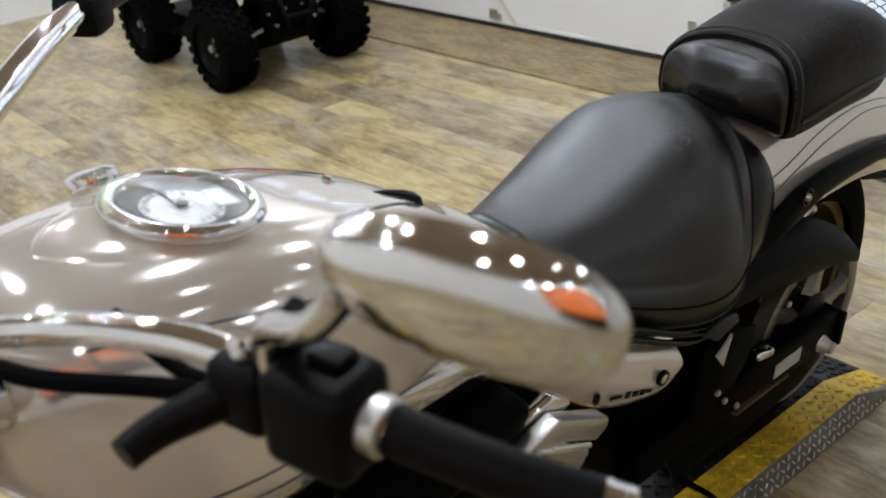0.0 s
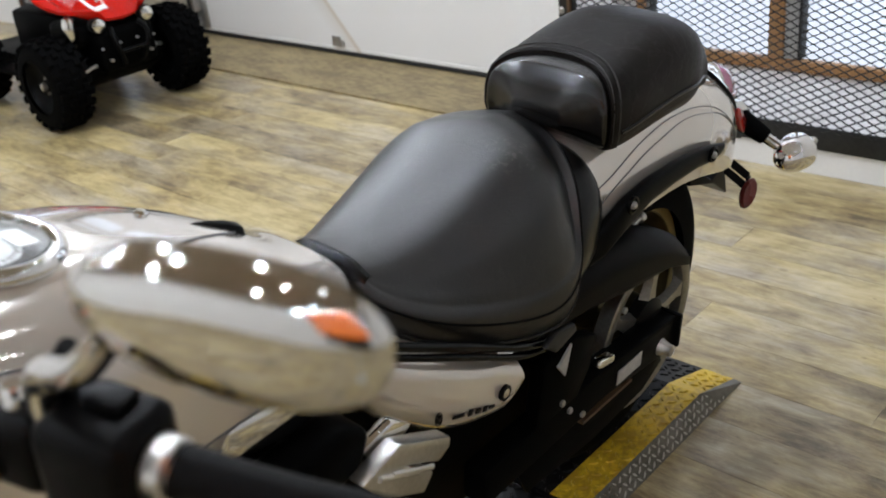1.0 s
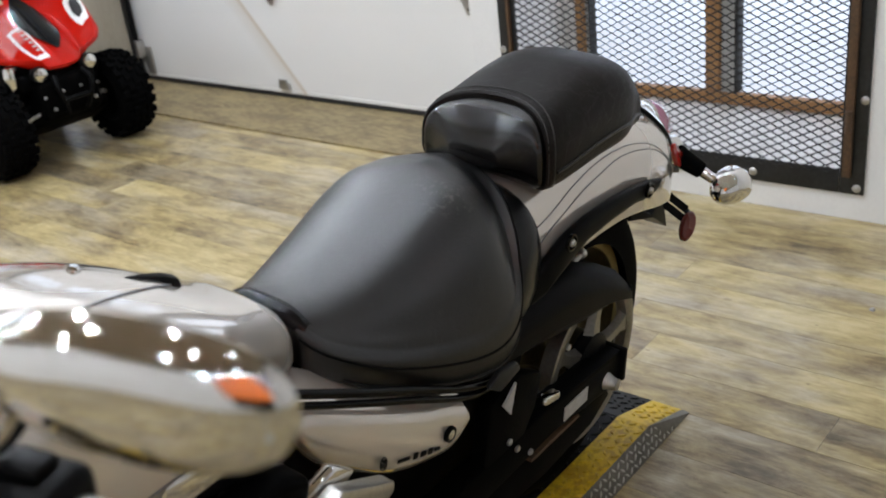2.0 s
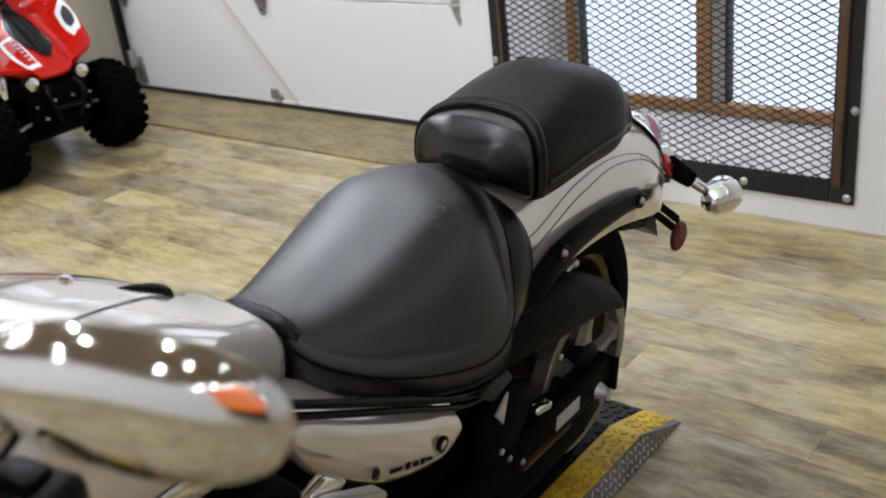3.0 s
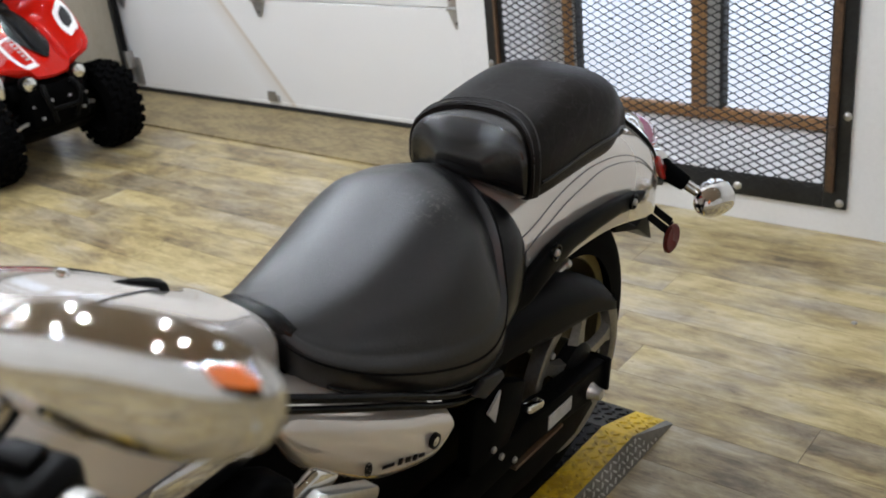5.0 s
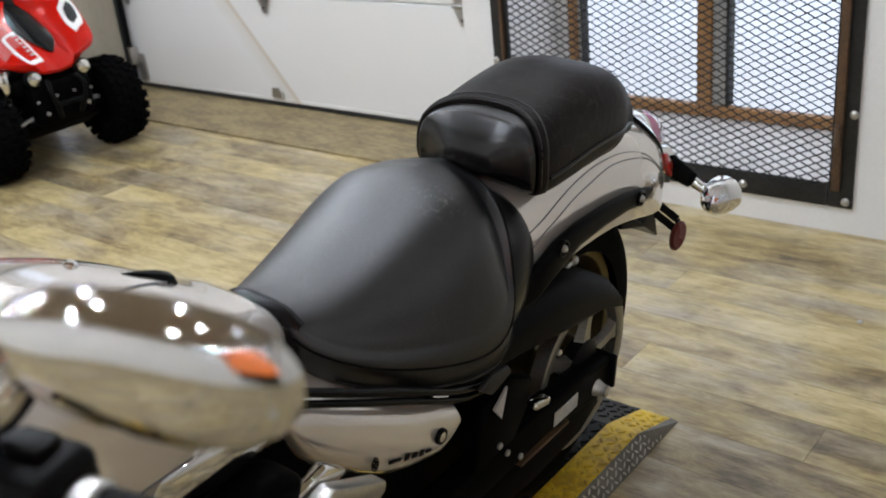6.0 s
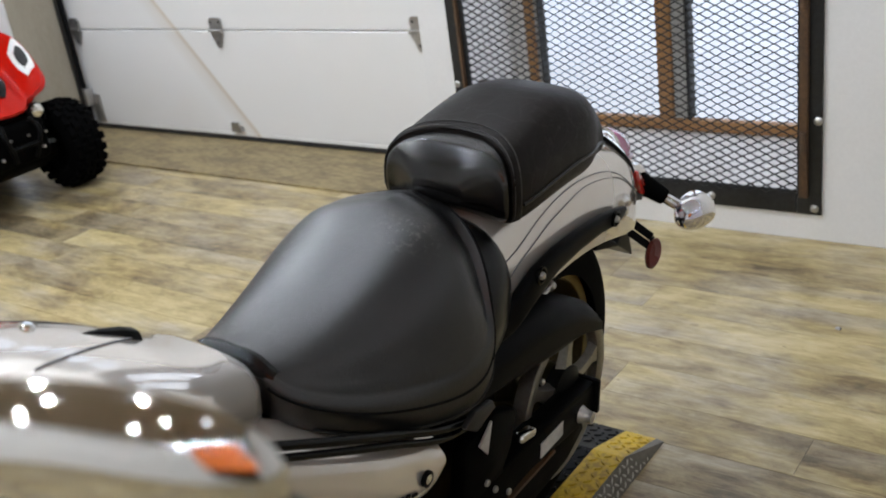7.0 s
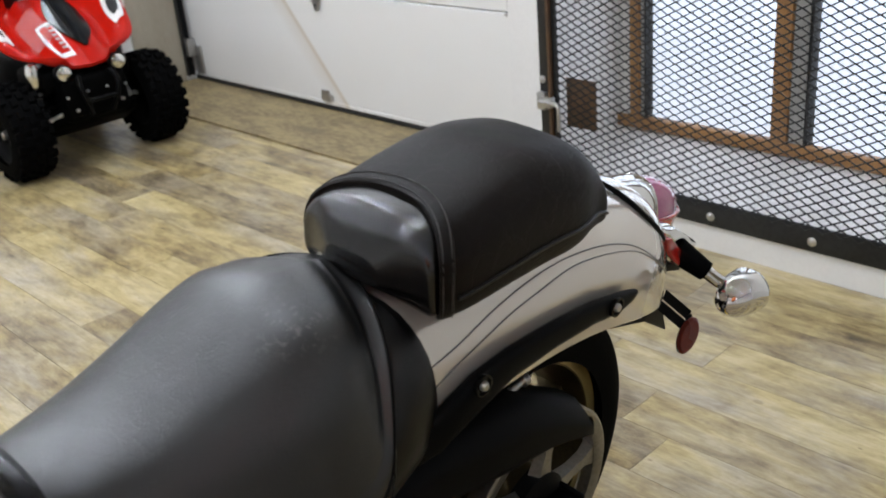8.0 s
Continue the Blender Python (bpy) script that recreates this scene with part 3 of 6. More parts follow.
for k in (1, 2, 3):
    for y in (2.80, 4.06, 5.22):
        hinge(y, 0.05 + PH * k)
bm = bmesh.new()
box(bm, (DX - 0.012, 4.06, 0.075), (0.02, 0.075, 0.03), 0.003)
box(bm, (DX - 0.022, 4.06, 0.10), (0.006, 0.06, 0.03), 0.002)
part("lift_bracket", bm, M_ZINC, door, "small zinc bracket at the bottom edge")
for y in (2.80, 5.21):
    bm = bmesh.new()
    box(bm, (DX - 0.006, y, 0.13), (0.008, 0.07, 0.16), 0.002)
    part("corner_bracket", bm, M_ZINC, door, "zinc corner bracket")
for y in (DY1 - 0.035, DY0 + 0.02):
    tr = tagged(holder("door_track", pose(0, 0, 0), "grey steel vertical track beside the garage door", "door track"), group="door tracks")
    bm = bmesh.new()
    s = 1 if y > 4 else -1
    box(bm, (DX - 0.030, y, 1.14), (0.005, 0.04, 2.2), 0.002)
    box(bm, (DX - 0.045, y + s * 0.018, 1.14), (0.035, 0.004, 2.2), 0.0015)
    box(bm, (DX - 0.062, y - 0.0, 1.14), (0.004, 0.034, 2.2), 0.0015)
    part("channel", bm, M_STEEL, tr)
    bm = bmesh.new()
    box(bm, (DX - 0.03, y, 0.20), (0.05, 0.07, 0.10), 0.004)
    part("foot_bracket", bm, M_ZINC, tr)


# ---- windows behind the grates ----
def window(index, y0, y1):
    w = tagged(holder("window_%d" % index, pose(0, 0, 0), "brown timber window with two clear panes", "window"), kind="structure")
    z0, z1 = 0.216, 2.1
    for ya, yb, za, zb, d in ((y0, y1, z0, 0.258, 0.05), (y0, y1, 2.03, z1, 0.07), (y0, y0 + 0.10, 0.258, 2.03, 0.07), (y1 - 0.096, y1 - 0.057, 0.258, 2.03, 0.07), (y0 + 0.596, y0 + 0.653, 0.258, 2.03, 0.09)):
        bm = bmesh.new()
        span(bm, DX, DX + d, ya, yb, za, zb)
        bevelled(bm, 0.006)
        part("window_frame", bm, M_WOODFRAME, w)
    for ya, yb, material, what in ((y0 + 0.545, y0 + 0.595, M_GREYPANEL, "pale worn sash edge"), (y0 + 0.530, y0 + 0.544, M_STEEL, "dark metal strip beside the mullion"), (y1 - 0.110, y1 - 0.097, M_GREYPANEL, "pale worn sash edge"), (y1 - 0.120, y1 - 0.111, M_STEEL, "dark metal strip beside the jamb"), (y1 - 0.056, y1, M_SILL, "pale inner jamb lining")):
        bm = bmesh.new()
        span(bm, DX + 0.012, DX + 0.06, ya, yb, 0.259, 2.03)
        bevelled(bm, 0.003)
        part("window_bead", bm, material, w, what)
    for ya, yb in ((y0 + 0.10, y0 + 0.530), (y0 + 0.653, y1 - 0.120)):
        bm = bmesh.new()
        span(bm, DX + 0.03, DX + 0.034, ya, yb, 0.258, 2.03)
        pane = part("pane", bm, M_CLEAR, w)
        pane.visible_shadow = False
    return w


window(1, GY0 + 0.05, GY1 - 0.05)
window(2, HY0 + 0.05, HY1 - 0.05)


# ---- expanded-metal grates ----
def grate(y0, y1, label, latch):
    g = holder("window_grate", pose(WX, 0, 0), label, "security grate", "window grates")
    z0, z1 = 0.09, 2.16
    fw = 0.078
    for ya, yb, za, zb in ((y0, y0 + fw, z0, z1), (y1 - fw, y1, z0, z1), (y0 + fw, y1 - fw, z0, z0 + fw), (y0 + fw, y1 - fw, z1 - fw, z1)):
        bm = bmesh.new()
        span(bm, -0.012, -0.002, ya + 0.001, yb - 0.001, za, zb)
        bevelled(bm, 0.0025)
        part("flat_bar", bm, M_STEEL, g)
    for ya, yb, za, zb in ((y0 + 0.040, y0 + 0.066, z0 + 0.06, z1 - 0.06), (y1 - 0.062, y1 - 0.050, z0 + 0.06, z1 - 0.06)):
        bm = bmesh.new()
        span(bm, -0.030, -0.013, ya, yb, za, zb)
        bevelled(bm, 0.003)
        part("hinge_bar", bm, M_RUST, g, "rust-streaked inner bar")
    bm = bmesh.new()
    lw, sw, half = 0.0520, 0.0262, 0.0024
    ya, yb = y0 + fw - 0.01, y1 - fw + 0.01
    za, zb = z0 + fw - 0.015, z1 - fw + 0.015
    cols = int((yb - ya) / (lw / 2))
    rows = int((zb - za) / (sw / 2))
    for r in range(rows):
        for s in (1,):
            prev = None
            for c in range(cols + 1):
                y = ya + c * lw / 2
                z = za + (r + 0.5) * sw / 2 + (sw / 4 if (c + r) % 2 else -sw / 4)
                x = -0.0165 + (0.0015 if (c + r) % 2 else -0.0015)
                ring = [bm.verts.new((x + dx, y, z + dz)) for dx, dz in ((-half * 0.5, -half), (half * 0.5, -half), (half * 0.5, half), (-half * 0.5, half))]
                if prev:
                    for i in range(4):
                        j = (i + 1) % 4
                        bm.faces.new((prev[i], prev[j], ring[j], ring[i]))
                prev = ring
    tagged(part("expanded_metal", bm, M_STEEL, g, "diamond-pattern expanded steel mesh", smooth=False), kind="stuff")
    for y, z in ((y0 + 0.022, 0.112), (y0 + 0.36, 0.122), (y0 + 0.69, 0.122), (y0 + 1.03, 0.122), (y1 - 0.014, 0.47), (y0 + 0.013, 0.40), (y0 + 0.013, 0.95), (y1 - 0.014, 1.1), (y1 - 0.02, 0.112)):
        bm = bmesh.new()
        lathe(bm, [(0.014, 0), (0.014, 0.002), (0.010, 0.006), (0.004, 0.008)], (-0.012, y, z), (-1, 0, 0), 10)
        part("bolt", bm, M_ZINC, g)
    for k in range(4):
        bm = bmesh.new()
        tube(bm, [(-0.034, y0 + 0.052, 0.30 + 0.45 * k), (-0.034, y0 + 0.052, 0.37 + 0.45 * k)], 0.010, 10, 3)
        part("hinge_pin", bm, M_RUST, g)
    if latch:
        bm = bmesh.new()
        span(bm, -0.0125, -0.0085, 2.152, 2.275, 0.322, 0.490)
        bevelled(bm, 0.002)
        part("lock_plate", bm, M_RUST, g, "dark steel lock plate welded to the mesh")
        bm = bmesh.new()
        box(bm, (-0.03, y1 - 0.045, 0.40), (0.03, 0.05, 0.035), 0.004)
        tube(bm, [(-0.052, y1 - 0.03, 0.405), (-0.052, y1 - 0.10, 0.405)], 0.008, 10, 4)
        tube(bm, [(-0.052, y1 - 0.095, 0.405), (-0.056, y1 - 0.112, 0.400), (-0.056, y1 - 0.115, 0.385), (-0.056, y1 - 0.115, 0.315)], 0.007, 10, 16)
        part("latch", bm, M_ZINC, g, "zinc slide latch with a hanging bar")
        bm = bmesh.new()
        box(bm, (-0.024, y1 - 0.02, 0.40), (0.022, 0.035, 0.06), 0.004)
        part("latch_keeper", bm, M_ZINC, g)
    return g


grate(GY0, GY1, "dark steel expanded-metal window grate bolted to the wall", True)
grate(HY0, HY1, "dark steel expanded-metal grate over the far window", False)

# ---- ceiling lamps ----
for lx, ly in LAMPS:
    lamp = holder("ceiling_lamp", pose(lx, ly, CEILING), "small recessed ceiling lamp with white trim ring", "ceiling lamp", "ceiling lamps")
    bm = bmesh.new()
    lathe(bm, [(0.075, 0), (0.075, 0.008), (0.060, 0.014), (0.052, 0.010), (0.050, 0.002)], (0, 0, -0.001), (0, 0, -1), 24)
    part("trim_ring", bm, M_WHITE, lamp)


# ---- wheel platform of tread plate ----
stand = holder("wheel_platform", pose(0, 0, 0), "black tread-plate motorcycle platform with worn yellow edges", "platform")
PX0, PX1, PX2 = -0.45, 1.875, 2.035
PT = 0.055
PROFILE = [(PX0, PT), (PX1, PT), (PX2, 0.004)]


def top_strip(name, ya, yb, dz, material, label):
    bm = bmesh.new()
    rows = []
    for x, z in PROFILE:
        rows.append([Vector((x, ya, z + dz)), Vector((x, yb, z + dz)), Vector((x, yb, z + dz - 0.004)), Vector((x, ya, z + dz - 0.004))])
    loft(bm, rows)
    return part(name, bm, material, stand, label, smooth=False)


top_strip("tread_deck", 1.128, 1.40, 0.0, M_BLACKPLATE, "black tread plate deck")
top_strip("yellow_edge", 1.050, 1.128, 0.0, M_YELLOW, "worn yellow painted edge")
top_strip("yellow_edge", 1.40, 1.478, 0.0, M_YELLOW, "worn yellow painted edge")
for yt, yf in ((1.050, 1.030), (1.478, 1.498)):
    bm = bmesh.new()
    loft(bm, [[Vector((x, yt, z)), Vector((x, yf, 0.001)), Vector((x, yf + (0.003 if yt < 1.2 else -0.003), 0.001)), Vector((x, yt + (0.003 if yt < 1.2 else -0.003), z - 0.001))] for x, z in PROFILE])
    part("side_skirt", bm, M_TREAD, stand, "bare tread-plate side", smooth=False)


def lug(bm, o, u, v, n, length=0.023, width=0.0070, height=0.0032):
    """A raised lozenge of the tread."""
    a = [o + u * (length * c) + v * (width * s) for c, s in ((-0.5, 0), (-0.2, -0.5), (0.2, -0.5), (0.5, 0), (0.2, 0.5), (-0.2, 0.5))]
    base = [bm.verts.new(p) for p in a]
    top = [bm.verts.new(o + (p - o) * 0.62 + n * height) for p in a]
    bm.faces.new(top)
    for i in range(6):
        j = (i + 1) % 6
        bm.faces.new((base[i], base[j], top[j], top[i]))


def lugs(name, ya, yb, x0, x1, material, dz=0.0):
    bm = bmesh.new()
    pitch = 0.0245
    for i in range(int((x1 - x0) / pitch)):
        for j in range(int((yb - ya) / pitch) + 1):
            x, y = x0 + (i + 0.5) * pitch, ya + (j + 0.35) * pitch
            if y > yb - 0.008 or y < ya + 0.006:
                continue
            if x < PX1 - 0.012:
                z, nn, t = PT, Vector((0, 0, 1)), Vector((1, 0, 0))
            elif x > PX1 + 0.012 and x < PX2 - 0.016:
                f = (x - PX1) / (PX2 - PX1)
                z = PT + (0.004 - PT) * f
                t = Vector((PX2 - PX1, 0, 0.004 - PT)).normalized()
                nn = Vector((-t.z, 0, t.x))
            else:
                continue
            s = 1 if (i + j) % 2 else -1
            u = (t + Vector((0, 1, 0)) * s).normalized()
            lug(bm, Vector((x, y, z + dz + 0.0003)), u, nn.cross(u), nn)
    return part(name, bm, material, stand, smooth=False)


tagged(lugs("tread_relief", 1.128, 1.40, 0.6, PX2, M_BLACKPLATE), kind="stuff")
tagged(lugs("tread_relief", 1.050, 1.128, 0.6, PX2, M_YELLOW), kind="stuff")
bm = bmesh.new()
for i in range(84):
    for j in range(3):
        x = 0.6 + (i + 0.5 * (j % 2)) * 0.0185
        zt = PT if x < PX1 else PT + (0.004 - PT) * (x - PX1) / (PX2 - PX1)
        z = zt * (0.20 + 0.29 * j)
        if zt < 0.02 or x > PX2 - 0.03:
            continue
        n_ = Vector((0, -0.94, 0.34))
        up = Vector((0, 0.34, 0.94))
        s = 1 if (i + j) % 2 else -1
        u = (Vector((1, 0, 0)) + up * s).normalized()
        lug(bm, Vector((x, 1.030 + 0.020 * z / max(zt, 0.01) - 0.0004, z)), u, n_.cross(u), n_, 0.018, 0.0050, 0.0018)
tagged(part("tread_relief", bm, M_ALU, stand, smooth=False), kind="stuff")
bm = bmesh.new()
tube(bm, [(1.402, 1.22, 0.070), (1.400, 1.115, 0.066), (1.395, 1.050, 0.064), (1.393, 1.034, 0.052), (1.392, 1.018, 0.012), (1.390, 0.99, 0.007)], 0.006, 8, 30)
tagged(part("cable", bm, M_RUBBER), "thin black cable lying over the yellow platform edge", "cable")

# ---- unseen orange block on its stand, added to be mirrored in the chrome ----
reflected_prop = holder("orange_reflected_stand", pose(-0.10, -0.38, 0), "unseen orange block on a slim stand with a black box, added for its reflection", "storage stand")
bm = bmesh.new()
loft(bm, [sring_z for sring_z in [[Vector((hw * cx, hd * cy, z)) for cx, cy in ((-1, -0.8), (-0.9, -1), (0.9, -1), (1, -0.8), (1, 0.8), (0.9, 1), (-0.9, 1), (-1, 0.8))] for z, hw, hd in ((1.25, 0.66, 0.11), (1.27, 0.665, 0.115), (2.08, 0.68, 0.12), (2.10, 0.67, 0.115))]])
part("orange_block", bm, stuff("orange_plastic", (0.85, 0.20, 0.02), (0.75, 0.16, 0.015), rough=0.35, coat=0.3, bump=0.02), reflected_prop)
bm = bmesh.new()
box(bm, (0, 0, 1.13), (1.1, 0.20, 0.23), 0.01)
part("black_block", bm, M_BLACK, reflected_prop, "black block under the orange one, added for its reflection")
bm = bmesh.new()
tube(bm, [(0, 0, 0.02), (0, 0, 1.03)], 0.02, 12, 3)
lathe(bm, [(0.16, 0.0), (0.16, 0.012), (0.03, 0.03)], (0, 0, 0.001), (0, 0, 1), 24)
part("pole", bm, M_GREYPANEL, reflected_prop, "grey pole and foot")

bm = bmesh.new()
loft(bm, [[Vector((2.70 + dx * k * 0.7, 0.826 + dy * k * 0.7, z)) for dx, dy in ((-0.014, -0.008), (0.004, -0.013), (0.015, -0.003), (0.009, 0.010), (-0.008, 0.011))] for z, k in ((0.0008, 1.0), (0.004, 0.8), (0.006, 0.35))])
tagged(part("paper_scrap", bm, M_GREYPANEL), "tiny crumpled white paper scrap on the floor", "litter")


# ---- the motorcycle (x to its tail, y to its right side, z up from the wheel's contact) ----
bike = holder("motorcycle", pose(1.63, 1.20, 0.052, 7, 0, 2.5), "champagne silver cruiser motorcycle with black vinyl seats and chrome trim", "motorcycle")


def wheel_tyre(cx, R, width, parent, name="tyre"):
    prof = []
    half = width / 2
    for k in range(25):
        a = math.pi * (k / 24 - 0.5)
        s, c = math.sin(a), math.cos(a)
        prof.append((R - 0.095 + 0.095 * abs(c) ** 0.62, half * math.copysign(abs(s) ** 0.75, s)))
    bm = bmesh.new()
    lathe(bm, prof, (cx, 0, R), (0, 1, 0), 72, cap=False)
    return part(name, bm, M_RUBBER, parent, "black road tyre")


def rim(cx, R, width, parent):
    bm = bmesh.new()
    r0 = R - 0.093
    lathe(bm, [(r0 - 0.016, -width / 2), (r0 + 0.010, -width / 2), (r0 + 0.010, -width / 2 + 0.012), (r0 - 0.012, -width / 2 + 0.022), (r0 - 0.03, 0), (r0 - 0.012, width / 2 - 0.022), (r0 + 0.010, width / 2 - 0.012), (r0 + 0.010, width / 2), (r0 - 0.016, width / 2), (r0 - 0.036, 0.02), (r0 - 0.036, -0.02), (r0 - 0.016, -width / 2)], (cx, 0, R), (0, 1, 0), 64, cap=False)
    rm = part("rim", bm, M_BRONZE, parent, "dark cast alloy rim")
    for s in (-1, 1):
        bm = bmesh.new()
        y = s * (width / 2 + 0.0015)
        lathe(bm, [(r0 - 0.013, y), (r0 + 0.007, y), (r0 + 0.007, y - s * 0.003), (r0 - 0.013, y - s * 0.003), (r0 - 0.013, y)], (cx, 0, R), (0, 1, 0), 64, cap=False)
        part("rim_stripe", bm, M_GOLD, rm, "pale gold ring on the rim edge")
    for k in range(5):
        bm = bmesh.new()
        a = 2 * math.pi * k / 5 + 0.35
        d = Vector((math.cos(a), 0, math.sin(a)))
        e = Vector((-math.sin(a), 0, math.cos(a)))
        o = Vector((cx, 0, R))
        rings = []
        for f, w, t in ((0.045, 0.030, 0.040), (0.10, 0.020, 0.028), (0.16, 0.020, 0.024), (r0 - 0.024, 0.030, 0.03)):
            c = o + d * f
            rings.append([c + e * w * 0.8 + Vector((0, t, 0)), c + e * w + Vector((0, 0, 0)), c + e * w * 0.8 - Vector((0, t, 0)), c - e * w * 0.8 - Vector((0, t, 0)), c - e * w, c - e * w * 0.8 + Vector((0, t, 0))])
        loft(bm, rings)
        part("spoke", bm, M_BRONZE, rm)
    bm = bmesh.new()
    lathe(bm, [(0.03, -0.11), (0.055, -0.10), (0.055, 0.10), (0.03, 0.11)], (cx, 0, R), (0, 1, 0), 32)
    part("hub", bm, M_BRONZE, rm)
    return rm


RR = 0.322
rear = wheel_tyre(0.0, RR, 0.168, bike, "rear_tyre")
rim(0.0, RR, 0.118, rear)
front = wheel_tyre(-1.685, RR, 0.13, bike, "front_tyre")
rim(-1.685, RR, 0.09, front)

# belt pulley with its spokes
bm = bmesh.new()
lathe(bm, [(0.168, -0.128), (0.172, -0.126), (0.172, -0.098), (0.152, -0.098), (0.146, -0.104), (0.146, -0.124), (0.152, -0.128), (0.168, -0.128)], (0, 0, RR), (0, 1, 0), 72, cap=False)
pulley = part("belt_pulley", bm, M_PULLEY, bike, "bright alloy belt pulley")
for k in range(5):
    a = 2 * math.pi * k / 5 + 0.1
    d, e, o = Vector((math.cos(a), 0, math.sin(a))), Vector((-math.sin(a), 0, math.cos(a))), Vector((0, -0.112, RR))
    bm = bmesh.new()
    rings = []
    for f, w, t in ((0.05, 0.022, 0.012), (0.09, 0.013, 0.010), (0.125, 0.014, 0.010), (0.150, 0.03, 0.011)):
        c = o + d * f
        rings.append([c + e * w + Vector((0, t * 0.6, 0)), c + e * w * 0.7 - Vector((0, t, 0)), c - e * w * 0.7 - Vector((0, t, 0)), c - e * w + Vector((0, t * 0.6, 0))])
    loft(bm, rings)
    part("pulley_spoke", bm, M_PULLEY, pulley)
bm = bmesh.new()
lathe(bm, [(0.06, -0.10), (0.06, -0.125), (0.04, -0.135), (0.025, -0.137)], (0, 0, RR), (0, 1, 0), 32)
part("pulley_hub", bm, M_BLACK, pulley)

# swing arm with axle block, label and adjuster
bm = bmesh.new()
slab(bm, [(-0.56, 0.395), (-0.24, 0.385), (0.045, 0.352), (0.062, 0.345), (0.062, 0.30), (0.035, 0.275), (-0.20, 0.315), (-0.56, 0.325)], 0.045, pose(-0.012, -0.166, -0.006))
bevelled(bm, 0.006)
arm = part("swing_arm", bm, M_ENGINE, bike, "black box-section swing arm")
bm = bmesh.new()
slab(bm, [(-0.56, 0.395), (-0.24, 0.385), (0.045, 0.352), (0.062, 0.30), (0.035, 0.275), (-0.20, 0.315), (-0.56, 0.325)], 0.045, pose(0, 0.13, 0))
bevelled(bm, 0.006)
part("swing_arm", bm, M_ENGINE, bike, "black box-section swing arm")
bm = bmesh.new()
lathe(bm, [(0.019, 0), (0.015, 0.009), (0.012, 0.018), (0.012, 0.026), (0.004, 0.028)], (-0.017, -0.164, 0.304), (0, -1, 0), 12)
part("axle_nut", bm, M_ZINC, arm, "worn metal axle nut")
bm = bmesh.new()
box(bm, (-0.140, -0.1672, 0.328), (0.085, 0.002, 0.030), 0, pose(0, 0, 0, 0, 3, 0))
part("label_plate", bm, M_DIAL, arm, "pale warning label")
bm = bmesh.new()
box(bm, (0.046, -0.146, 0.309), (0.012, 0.058, 0.075), 0.004)
part("end_cap", bm, M_BLACK, arm)
bm = bmesh.new()
slab(bm, [(-0.27, 0.296), (-0.10, 0.285), (-0.10, 0.279), (-0.27, 0.289)], 0.02, pose(-0.01, -0.160, -0.004))
part("lower_run", bm, M_RUST, arm, "dull edge of the drive belt")

# added plate, stands in for the shadowy dark below the swing arm
bm = bmesh.new()
slab(bm, [(-0.46, 0.31), (-0.10, 0.285), (0.03, 0.265), (0.05, 0.22), (-0.02, 0.19), (-0.20, 0.19), (-0.42, 0.22)], 0.006, pose(0, -0.142, 0))
bevelled(bm, 0.002)
part("dark_filler_plate", bm, M_ENGINE, bike, "added black plate filling the dark space below the swing arm")

# belt guard
bm = bmesh.new()
rings = []
for x, zt, zb, w in ((-0.46, 0.605, 0.545, 0.03), (-0.34, 0.610, 0.531, 0.038), (-0.22, 0.606, 0.509, 0.042), (-0.137, 0.592, 0.490, 0.044), (-0.06, 0.568, 0.476, 0.044), (0.0, 0.541, 0.465, 0.043), (0.05, 0.509, 0.456, 0.042), (0.076, 0.492, 0.450, 0.041), (0.080, 0.489, 0.450, 0.040), (0.0805, 0.482, 0.454, 0.034)):
    rings.append([p + Vector((0, 0, -0.030 * max(-(p.y + 0.120) / w, 0.0))) if p.z > (zt + zb) / 2 else p for p in sring(x, w, zb, zt, 5, 0.5, 24, -0.120)])
loft(bm, rings)
part("belt_guard", bm, M_GUARD, bike, "satin black belt guard")

# damper showing between the strut cover and the guard
bm = bmesh.new()
lathe(bm, [(0.004, 0.0), (0.009, 0.004), (0.009, 0.022), (0.006, 0.026), (0.006, 0.062), (0.010, 0.066), (0.010, 0.076), (0.003, 0.080)], (-0.092, -0.098, 0.556), (0.99, 0, 0.12), 16)
damper = part("damper", bm, M_ZINC, bike, "dull metal damper above the belt guard")
bm = bmesh.new()
slab(bm, [(-0.068, 0.520), (-0.056, 0.524), (-0.046, 0.542), (-0.056, 0.536)], 0.006, pose(0, -0.100, 0))
part("bracket", bm, M_ALU, damper, "small bright bracket")

# rear fender
F_top = spline([-0.36, -0.2, 0.0, 0.12, 0.24, 0.33, 0.385], [0.79, 0.812, 0.815, 0.802, 0.768, 0.725, 0.66])
F_low = spline([-0.36, -0.25, 0.0, 0.14, 0.25, 0.32, 0.385], [0.625, 0.634, 0.632, 0.604, 0.569, 0.56, 0.58])
F_w = spline([-0.36, -0.25, 0.0, 0.14, 0.25, 0.33, 0.385], [0.148, 0.15, 0.15, 0.148, 0.138, 0.112, 0.066])


def fender_point(x, a, grow=0.0):
    """a runs from 0 at the crown to 1 at the lower edge of the left side."""
    zt, zl, w = F_top(x), F_low(x), F_w(x)
    th = a * math.pi / 2
    n = 2.7
    y = -w * abs(math.sin(th)) ** (2 / n)
    z = zl + (zt - zl) * abs(math.cos(th)) ** (2 / n)
    return Vector((x, y - grow * math.sin(th), z + grow * math.cos(th)))


